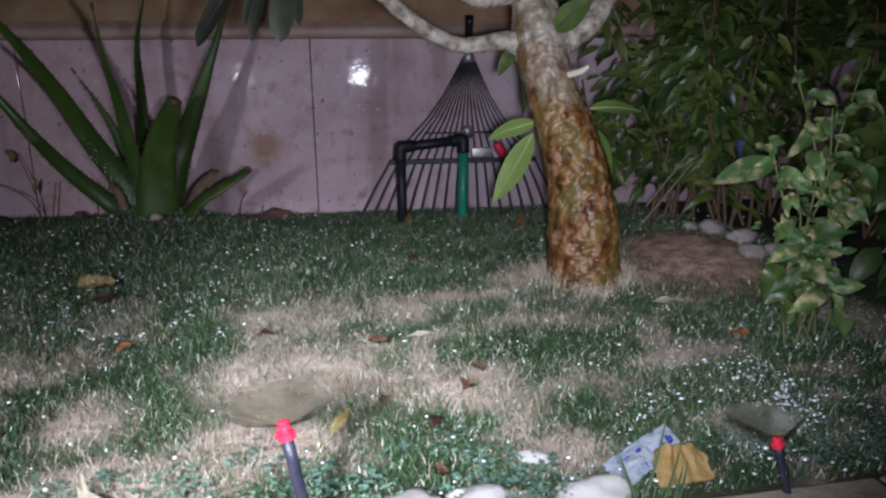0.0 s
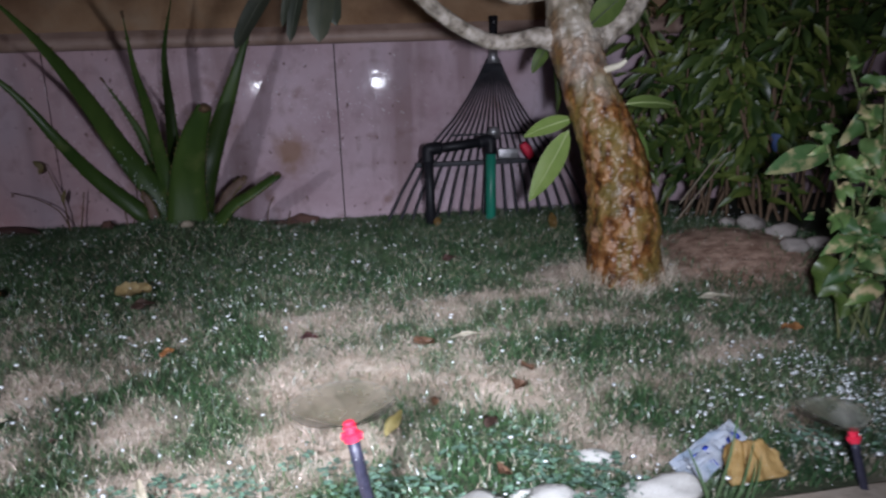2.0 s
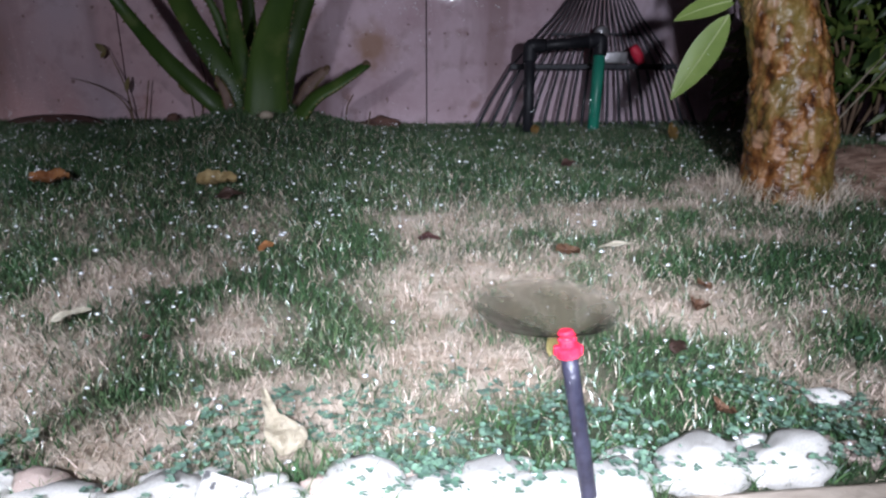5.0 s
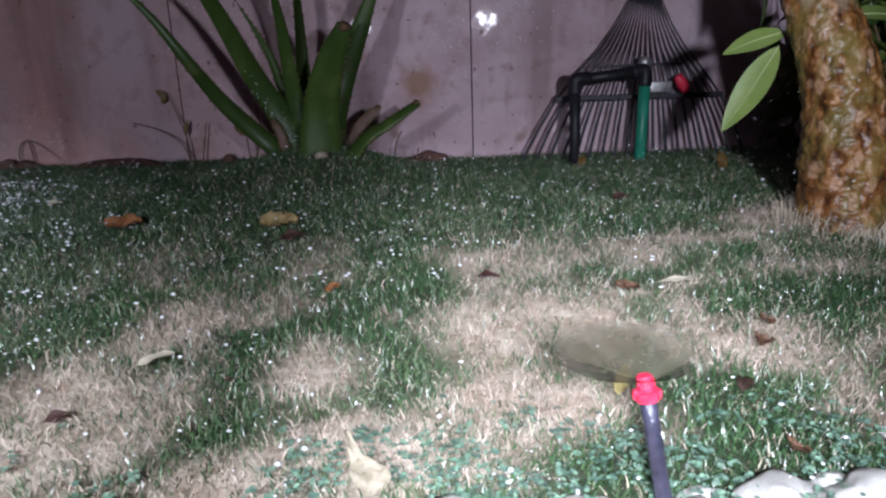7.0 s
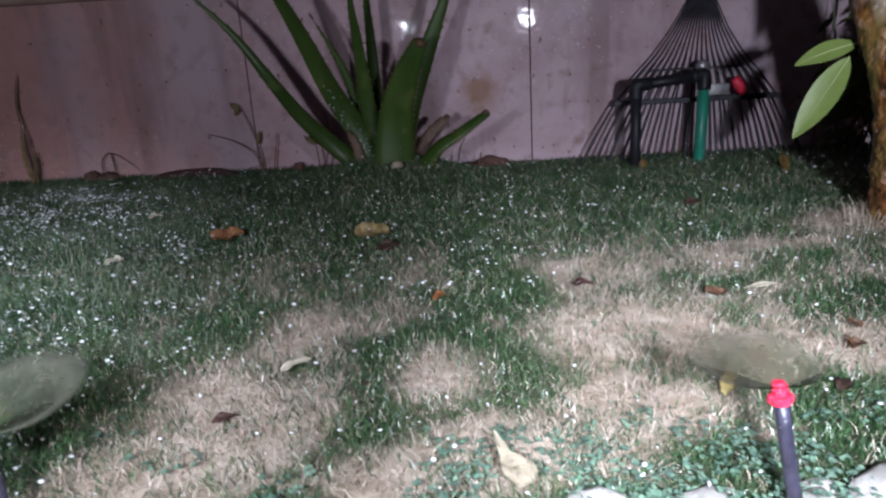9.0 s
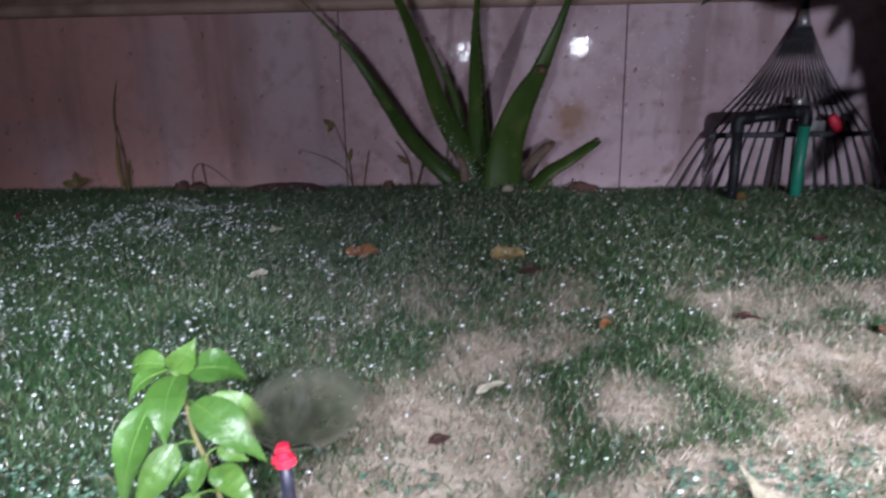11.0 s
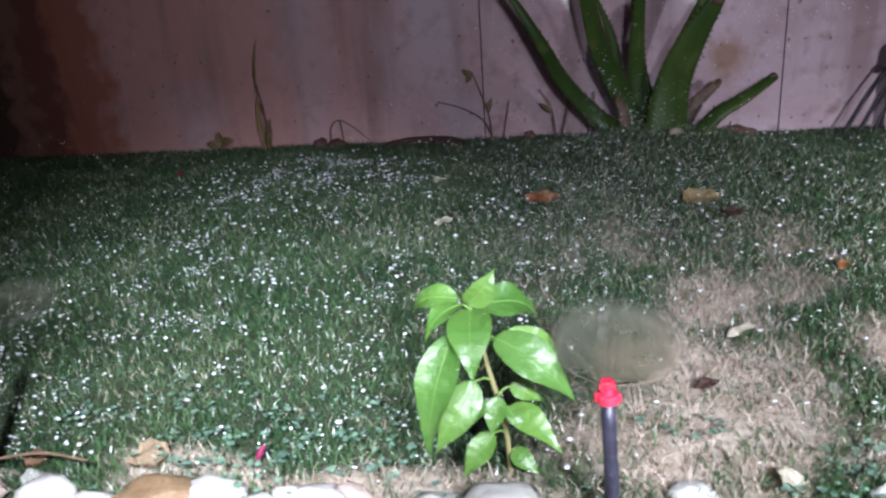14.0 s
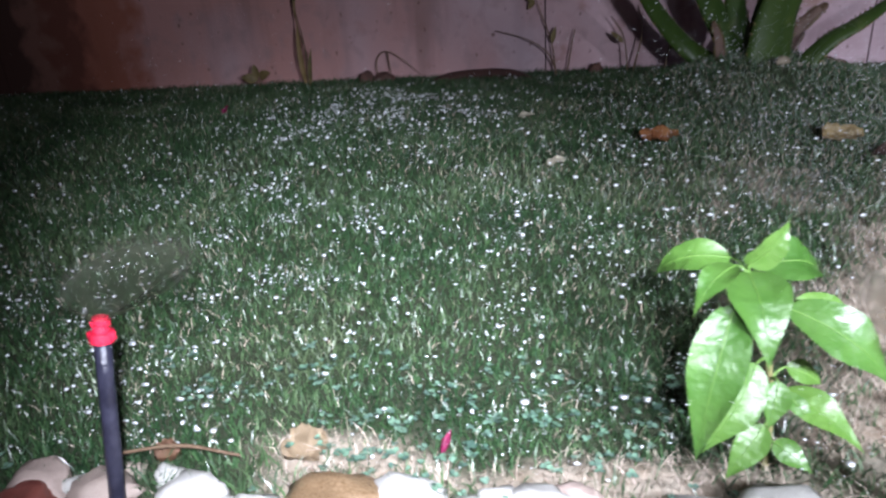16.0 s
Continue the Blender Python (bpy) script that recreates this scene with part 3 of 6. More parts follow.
def dryness(x, y):
    x, y = np.asarray(x, float), np.asarray(y, float)
    wx = x + 0.05 * (field(x, y, 14, 3) - 0.5)
    wy = y + 0.05 * (field(x, y, 14, 4) - 0.5)
    d = np.zeros_like(x)
    for px, py, a, b in PATCHES:
        d = np.maximum(d, 1.25 - 0.85 * (((wx - px) / a) ** 2 + ((wy - py) / b) ** 2))
    d = np.clip(d, 0, 1)
    d = np.clip(d * (0.35 + 0.85 * field(x, y, 26, 5)) + 0.55 * d * (field(x, y, 70, 15) - 0.35), 0, 1)
    return np.clip(np.maximum(d, 0.7 * smooth01(0.45, 0.8, 0.5 * field(x, y, 9, 6) + 0.5 * field(x, y, 30, 16)) * smooth01(-0.75, -1.0, y) * smooth01(-0.7, -0.45, x)), 0, 1)


def bare(x, y):
    wx = x + 0.07 * (field(np.asarray(x, float), np.asarray(y, float), 16, 61) - 0.5)
    return np.exp(-(((wx - 0.735) / 0.17) ** 2 + ((y + 0.765) / 0.185) ** 2) ** 2)


def bed(x, y):
    """The dark planting bed beside the lawn, where no grass grows."""
    return smooth01(0.90, 0.97, x + 0.12 * (field(x, y, 9, 31) - 0.5)) * smooth01(-1.15, -1.0, y)


def z_at(x, y):
    return float(height(x, y))


# ---- ground, kerb, wall ----
def build_ground():
    xs = np.concatenate([np.linspace(-40, -2.4, 12)[:-1], np.linspace(-2.4, 1.8, 211), np.linspace(1.8, 40, 12)[1:]])
    ys = np.concatenate([np.linspace(-40, -1.6, 12)[:-1], np.linspace(-1.6, 0.05, 84), np.linspace(0.05, 40, 6)[1:]])
    gx, gy = np.meshgrid(xs, ys)
    near = (gy > -1.475) & (gy < 0.06)
    gz = np.where(near, height(gx, gy) + 0.004 * (field(gx, gy, 40, 8) - 0.5), -0.10)
    me = bpy.data.meshes.new("ground")
    verts = np.stack([gx, gy, gz], -1).reshape(-1, 3)
    w = len(xs)
    faces = [(j * w + i, j * w + i + 1, (j + 1) * w + i + 1, (j + 1) * w + i) for j in range(len(ys) - 1) for i in range(w - 1)]
    me.from_pydata(verts.tolist(), [], faces)
    a = me.attributes.new("dry", "FLOAT", "POINT")
    a2 = me.attributes.new("bare", "FLOAT", "POINT")
    a2.data.foreach_set("value", np.clip(1.2 * bare(verts[:, 0], verts[:, 1]), 0, 1).astype(np.float32))
    d = dryness(verts[:, 0], verts[:, 1]) * (1 - bed(verts[:, 0], verts[:, 1]))
    a.data.foreach_set("value", d.astype(np.float32))
    me.polygons.foreach_set("use_smooth", [True] * len(me.polygons))
    me.materials.append(M_SOIL)
    tagged(new("ground", me), "tan and dark soil under a worn lawn", "ground", kind="structure")


build_ground()

kerb = thing("pavement", (0, -2.0, -0.04), "pale stone kerb slabs along the lawn", "kerb", kind="structure")
cuts = [-3.2, -2.5, -1.9, -1.22, -0.62, -0.19, 0.03, 0.62, 1.3, 2.0, 2.8]
def edge(x_):
    """The kerb's front edge: close to the lawn at one end, hidden under the pebbles at the other."""
    return -1.475 + 0.062 * max(0.0, x_ + 0.2) - 0.03 * float(smooth01(-0.25, -0.55, x_))


for a, c in zip(cuts, cuts[1:]):
    rusty = abs(a + 0.19) < 0.01
    bm = bmesh.new()
    box(bm, (a + 0.002, -2.6, -0.12), (c - 0.002, -1.5, -0.036))
    for v in bm.verts:
        if v.co.y > -1.6:
            v.co.y = edge(min(v.co.x, 0.9))
    bmesh.ops.bevel(bm, geom=bm.edges[:], offset=0.006, segments=2, affect="EDGES", profile=0.6)
    part("slab", bm, M_KERB_O if rusty else M_KERB, kerb, "rust-brown stone slab" if rusty else "")
bm = bmesh.new()
box(bm, (-8, -6.5, -0.13), (8, -2.603, -0.042), 0.004)
part("paving", bm, M_KERB, kerb)

wall = thing("wall_back", (0, 0.1, -0.1), "garden wall with polished marble dado and ochre plaster", "wall", kind="structure")
bm = bmesh.new()
box(bm, (-6, 0.018, -0.15), (6, 0.25, 0.47))
part("wall_core", bm, M_GROUT, wall)
bm = bmesh.new()
box(bm, (-6, 0.012, 0.478), (6, 0.25, 2.6))
part("plaster", bm, M_PLASTER, wall, "stained ochre plaster above the moulding")
bm = bmesh.new()
prof = [(0.02, 0.452), (-0.004, 0.452), (-0.012, 0.458), (-0.016, 0.468), (-0.013, 0.479), (-0.005, 0.486), (0.0, 0.488), (0.003, 0.497), (0.02, 0.500)]
ends = [[bm.verts.new((xx, py, pz)) for py, pz in prof] for xx in np.linspace(-6, 6, 61)]
for a, c in zip(ends, ends[1:]):
    for k in range(len(prof) - 1):
        bm.faces.new((a[k], a[k + 1], c[k + 1], c[k]))
part("moulding", bm, M_MOULD, wall, "rounded painted moulding")
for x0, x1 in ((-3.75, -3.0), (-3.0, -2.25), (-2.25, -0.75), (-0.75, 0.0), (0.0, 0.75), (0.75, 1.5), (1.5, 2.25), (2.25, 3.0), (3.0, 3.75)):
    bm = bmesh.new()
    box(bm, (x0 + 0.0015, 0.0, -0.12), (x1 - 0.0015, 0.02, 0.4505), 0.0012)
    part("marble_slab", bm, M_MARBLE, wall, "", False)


# ---- frangipani tree ----
tree = thing("frangipani_tree", (0.503, -0.85, 0.0), "small frangipani with knobbly orange-brown trunk and pale limbs", "tree")
bm = bmesh.new()
tube(bm, [(0.503, -0.85, -0.06, 0.072), (0.503, -0.85, 0.0, 0.067), (0.501, -0.845, 0.05, 0.060), (0.501, -0.842, 0.09, 0.062), (0.496, -0.835, 0.14, 0.055),
          (0.492, -0.825, 0.19, 0.053), (0.476, -0.815, 0.25, 0.048), (0.459, -0.80, 0.30, 0.044), (0.445, -0.785, 0.35, 0.042), (0.437, -0.77, 0.39, 0.045), (0.432, -0.76, 0.43, 0.044), (0.424, -0.75, 0.50, 0.036), (0.412, -0.74, 0.60, 0.030), (0.42, -0.72, 0.75, 0.026)],
     0, 110, 330, 0.070, 64)
trunk = part("trunk", bm, M_BARK, tree, "knobbly orange-brown trunk with flaking bark")
limbs = [
    [(0.425, -0.76, 0.40, 0.026), (0.375, -0.765, 0.412, 0.017), (0.32, -0.78, 0.405, 0.0135), (0.275, -0.79, 0.409, 0.0125), (0.22, -0.81, 0.437, 0.0125), (0.172, -0.83, 0.472, 0.012), (0.11, -0.86, 0.525, 0.012), (0.04, -0.90, 0.56, 0.014), (0.0, -0.93, 0.545, 0.012)],
    [(0.445, -0.76, 0.395, 0.032), (0.49, -0.765, 0.418, 0.024), (0.525, -0.77, 0.445, 0.021), (0.552, -0.77, 0.49, 0.019), (0.58, -0.76, 0.58, 0.018), (0.60, -0.74, 0.7, 0.016)],
    [(0.42, -0.76, 0.50, 0.022), (0.37, -0.78, 0.485, 0.016), (0.325, -0.80, 0.475, 0.014), (0.29, -0.81, 0.492, 0.013), (0.25, -0.82, 0.54, 0.012)],
]
for i, pts in enumerate(limbs):
    bm = bmesh.new()
    tube(bm, pts, 0, 22, 44, 0.10, 42)
    part("limb", bm, M_LIMB, tree, "pale grey limb with rough bark")
bm = bmesh.new()
tube(bm, [(0.468, -0.81, 0.352, 0.007), (0.488, -0.835, 0.360, 0.005), (0.498, -0.845, 0.368, 0.0035)], 0, 8, 8, 0.2, 80)
part("stub", bm, M_PALE, tree, "snapped pale twig stub")


def big_leaf(base, tip, width, face, bend=0.08, mat_=None, fold=0.12, parent=None, blunt=0.8):
    bm = bmesh.new()
    mid = leaf(bm, base, tip, width, face, bend, fold, 14, 0.85 if blunt > 0.5 else 1.35, 0.0, 0.0, blunt)
    lf = part("leaf", bm, mat_ or M_FLEAF, parent or tree)
    bm = bmesh.new()
    f = Vector(face).normalized() * 0.0008
    tube(bm, [(*(p + f), 0.0016 * (1.1 - i / 14)) for i, p in enumerate(mid)], 0, 5)
    part("midrib", bm, M_HANG if mat_ else M_VEIN, lf)
    return lf


TO_CAM = (-0.3, -1.0, 0.45)
big_leaf((0.432, -0.745, 0.252), (0.362, -0.73, 0.124), 0.046, (-0.6, -1.0, 0.3), -0.05)
big_leaf((0.438, -0.75, 0.272), (0.350, -0.74, 0.242), 0.034, (-0.2, -0.9, 0.7), 0.07)
big_leaf((0.545, -0.72, 0.292), (0.655, -0.70, 0.283), 0.042, (0.0, -0.6, 0.9), 0.06)
big_leaf((0.54, -0.73, 0.26), (0.60, -0.70, 0.165), 0.042, (0.2, -1.0, 0.4), 0.04)
big_leaf((0.53, -0.73, 0.09), (0.585, -0.74, 0.03), 0.03, (0.2, -1.0, 0.4), 0.04)
big_leaf((0.415, -0.70, 0.38), (0.424, -0.69, 0.275), 0.042, (0.7, -0.5, 0.2), 0.05, M_DLEAF)
big_leaf((0.41, -0.70, 0.405), (0.376, -0.70, 0.352), 0.026, (-0.4, -0.8, 0.2), 0.1, M_DLEAF)
big_leaf((0.45, -0.80, 0.425), (0.505, -0.83, 0.475), 0.045, TO_CAM, 0.05, M_DLEAF)
for a, c, w in (((0.0, -0.93, 0.535), (-0.100, -0.95, 0.398), 0.028), ((0.005, -0.93, 0.54), (-0.033, -0.955, 0.424), 0.013), ((0.02, -0.93, 0.54), (-0.024, -0.96, 0.404), 0.020),
                ((0.045, -0.93, 0.54), (0.016, -0.965, 0.403), 0.040), ((0.035, -0.92, 0.54), (0.040, -0.95, 0.425), 0.030)):
    big_leaf(a, c, w, (-0.35, -1.0, 0.15), 0.07, M_HANG, 0.25, None, 0.35)


# ---- aloe ----
aloe = thing("aloe_plant", (-0.33, -0.37, 0.04), "large aloe with thick spiny green leaves against the wall", "plant")


def aloe_leaf(points, width, thick, face, label="", dry_tip=True, cut=0.0, skin=None):
    points[0] = (points[0][0], points[0][1], points[0][2] - 0.04)
    rows = spline([(*p, 0) for p in points], 22)
    bm = bmesh.new()
    bs = bmesh.new()
    rings = []
    face = Vector(face)
    for i, r in enumerate(rows):
        u = i / 22
        p = Vector(r[:3])
        d = Vector((rows[min(22, i + 1)] - rows[max(0, i - 1)])[:3]).normalized()
        x_ = d.cross(face).normalized()
        z_ = x_.cross(d)
        taper = (1 - u ** 1.7 * (1 - cut)) * (1.12 - 0.12 * min(1, u * 3))
        w, h = width / 2 * max(taper, 0.04), thick / 2 * max(taper, 0.08)
        ring = []
        for k in range(14):
            a = 2 * math.pi * k / 14
            cx, cz = math.cos(a), math.sin(a)
            zz = cz * h * (1.0 if cz < 0 else 0.85)
            ring.append(bm.verts.new(p + x_ * (w * cx) + z_ * zz))
        rings.append(ring)
        if 0 < i < 21:
            for s in (-1, 1):
                if random.random() < 0.85:
                    q = p + x_ * (s * w * 0.97) + z_ * h * 0.2
                    tip_ = q + x_ * (s * 0.0045) + d * 0.003
                    vs = [bs.verts.new(q + d * 0.003), bs.verts.new(q - d * 0.003), bs.verts.new(q + z_ * 0.002), bs.verts.new(tip_)]
                    for f in ((0, 1, 3), (1, 2, 3), (2, 0, 3)):
                        bs.faces.new([vs[k] for k in f])
    for a, c in zip(rings, rings[1:]):
        for k in range(14):
            bm.faces.new((a[k], a[(k + 1) % 14], c[(k + 1) % 14], c[k]))
    bm.faces.new(rings[0][::-1])
    bm.faces.new(rings[-1])
    lf = part("leaf", bm, skin or M_ALOE, aloe, label)
    tagged(part("spine_edge", bs, M_SPINE, lf), kind="stuff")
    if dry_tip:
        bm = bmesh.new()
        e = Vector(rows[-1][:3])
        d = Vector((rows[-1] - rows[-3])[:3]).normalized()
        rr = max(0.003, width / 2 * cut * 0.8)
        tube(bm, [(*(e - d * 0.010), rr * 0.9), (*e, rr), (*(e + d * 0.004), rr * 0.55)], 0, 10, 6, 0.5, 160)
        part("withered_tip", bm, M_TIP, lf)


def al(*p):
    return [(x_, y_, z_) for x_, y_, z_ in p]


aloe_leaf(al((-0.36, -0.335, 0.05), (-0.455, -0.29, 0.062), (-0.538, -0.317, 0.153), (-0.588, -0.365, 0.243), (-0.653, -0.389, 0.348), (-0.749, -0.423, 0.458)), 0.044, 0.024, (-0.3, -1, 0.8))
B_LEAF = al((-0.350, -0.345, 0.06), (-0.405, -0.325, 0.105), (-0.464, -0.350, 0.215), (-0.500, -0.425, 0.334), (-0.535, -0.51, 0.438), (-0.59, -0.595, 0.535))
aloe_leaf(list(B_LEAF), 0.058, 0.024, (0.2, -1, 0.5))
aloe_leaf(al((-0.385, -0.28, 0.07), (-0.415, -0.277, 0.139), (-0.437, -0.287, 0.238), (-0.462, -0.301, 0.301), (-0.497, -0.323, 0.374)), 0.026, 0.012, (0, -1, 0.4))
aloe_leaf(al((-0.365, -0.32, 0.08), (-0.388, -0.325, 0.16), (-0.392, -0.345, 0.23), (-0.392, -0.384, 0.315), (-0.391, -0.438, 0.391), (-0.384, -0.49, 0.495)), 0.038, 0.018, (0, -1, 0.3))
aloe_leaf(al((-0.345, -0.30, 0.08), (-0.377, -0.265, 0.16), (-0.381, -0.250, 0.223), (-0.383, -0.236, 0.313), (-0.387, -0.208, 0.434), (-0.36, -0.176, 0.57)), 0.038, 0.018, (0, -1, 0.3))
aloe_leaf(al((-0.335, -0.32, 0.07), (-0.315, -0.29, 0.13), (-0.290, -0.275, 0.20), (-0.247, -0.285, 0.30), (-0.205, -0.29, 0.40), (-0.145, -0.27, 0.56)), 0.064, 0.026, (0.3, -1, 0.3))
aloe_leaf(al((-0.338, -0.385, 0.05), (-0.326, -0.385, 0.14), (-0.296, -0.418, 0.235), (-0.257, -0.448, 0.310)), 0.086, 0.034, (0.25, -1, 0.1), "broad aloe leaf with a blunt cut tip", True, 0.34)
aloe_leaf(al((-0.30, -0.39, 0.045), (-0.24, -0.40, 0.082), (-0.188, -0.398, 0.115), (-0.127, -0.38, 0.153)), 0.038, 0.022, (0.1, -0.6, 1), "stubby aloe leaf with a broken tip", True, 0.5)
aloe_leaf(al((-0.30, -0.31, 0.06), (-0.258, -0.30, 0.10), (-0.215, -0.30, 0.14)), 0.03, 0.014, (0, -1, 0.5), "withered brown aloe leaf", True, 0.5, M_WITHER)
aloe_leaf(al((-0.405, -0.35, 0.05), (-0.418, -0.355, 0.085), (-0.432, -0.36, 0.125)), 0.022, 0.010, (0, -1, 0.5), "withered brown aloe leaf", True, 0.4, M_WITHER)
bm = bmesh.new()
tube(bm, [(-0.335, -0.36, 0.0, 0.045), (-0.335, -0.35, 0.05, 0.042), (-0.335, -0.34, 0.09, 0.02)], 0, 16, 8, 0.12, 40)
part("stem_base", bm, M_ALOE, aloe)
bm = bmesh.new()
tube(bm, [(-0.335, -0.44, 0.058, 0.005), (-0.325, -0.44, 0.063, 0.008), (-0.312, -0.435, 0.060, 0.005)], 0, 10, 6, 0.2, 90)
part("cut_stub", bm, M_STICK, aloe, "pale cut leaf stub")


# ---- leaf rake against the wall ----
rake = thing("leaf_rake", (0.40, -0.12, -0.03), "wire leaf rake leaning head down against the wall", "rake")
TOP = Vector((0.428, -0.035, 0.405))
for i in range(18):
    u = i / 17 * 2 - 1
    foot = Vector((0.396 + 0.285 * u, -0.10, -0.045 + 0.006 * u * u))
    knee = Vector((0.405 + 0.20 * u, -0.085, 0.125))
    top = TOP + Vector((0.012 * u, 0, 0))
    bm = bmesh.new()
    tube(bm, [(*top, 0.0016), (*(top.lerp(knee, 0.5) + Vector((-0.022 * u, 0, 0))), 0.0021), (*knee, 0.0030), (*foot, 0.0042), (*(foot + Vector((0, -0.018, -0.006))), 0.0028)], 0, 6, 10)
    part("tine", bm, M_STEEL, rake)
bm = bmesh.new()
box(bm, (0.20, -0.094, 0.117), (0.61, -0.080, 0.130), 0.002)
part("cross_brace", bm, M_STEEL, rake)
bm = bmesh.new()
box(bm, (0.30, -0.076, 0.196), (0.52, -0.068, 0.201), 0.001)
part("spring_wire", bm, M_STEEL, rake)
bm = bmesh.new()
tube(bm, [(0.428, -0.04, 0.385, 0.017), (0.428, -0.036, 0.405, 0.014), (0.429, -0.03, 0.425, 0.011)], 0, 14)
part("ferrule", bm, M_ZINC, rake, "scratched zinc ferrule")
bm = bmesh.new()
tube(bm, [(0.429, -0.032, 0.42, 0.010), (0.430, -0.028, 0.46, 0.011), (0.432, -0.024, 0.508, 0.0125)], 0, 14)
part("socket", bm, M_BLACK, rake, "black plastic handle socket")
bm = bmesh.new()
tube(bm, [(0.43, -0.047, 0.492, 0.003), (0.43, -0.036, 0.492, 0.003)], 0, 8)
part("rivet", bm, M_ZINC, rake)
bm = bmesh.new()
tube(bm, [(0.492, -0.105, 0.172, 0.010), (0.503, -0.105, 0.155, 0.0135), (0.516, -0.105, 0.133, 0.010)], 0, 12, 8)
part("clamp", bm, M_RED, rake, "red plastic clamp on the brace")
bm = bmesh.new()
box(bm, (0.425, -0.104, 0.132), (0.482, -0.098, 0.160), 0.003)
part("bracket", bm, M_ZINC, rake, "scuffed pale metal bracket")
bm = bmesh.new()
tube(bm, [(0.415, -0.105, 0.20, 0.018), (0.415, -0.09, 0.205, 0.016)], 0, 16)
part("adjuster", bm, M_ZINC, rake, "round pale metal adjuster")

# ---- water pipe ----
pipe = thing("water_pipe", (0.225, -0.22, -0.04), "black plastic pipe bridging to a green riser on the lawn", "pipe")
bm = bmesh.new()
tube(bm, [(0.226, -0.222, -0.08), (0.2255, -0.222, 0.05), (0.224, -0.222, 0.168)], 0.0125, 18)
part("upright", bm, M_BLACK, pipe)
bm = bmesh.new()
tube(bm, [(0.232, -0.221, 0.1775), (0.31, -0.208, 0.184), (0.385, -0.198, 0.190)], 0.0125, 18)
part("crossbar", bm, M_BLACK, pipe)
for cx, cy, cz, dx in ((0.2235, -0.222, 0.178, 1), (0.388, -0.197, 0.190, -1)):
    bm = bmesh.new()
    tube(bm, [(cx, cy, cz - 0.032), (cx, cy, cz - 0.008), (cx + 0.002 * dx, cy, cz), (cx + 0.010 * dx, cy, cz + 0.001), (cx + 0.032 * dx, cy + 0.005 * dx, cz + 0.002 * dx)], 0.0158, 18, 20)
    part("elbow", bm, M_BLACK, pipe, "black pipe elbow")
bm = bmesh.new()
tube(bm, [(0.388, -0.197, 0.162), (0.386, -0.197, 0.05), (0.384, -0.197, -0.08)], 0.0135, 18)
part("riser", bm, M_GREENP, pipe, "sea-green plastic riser")


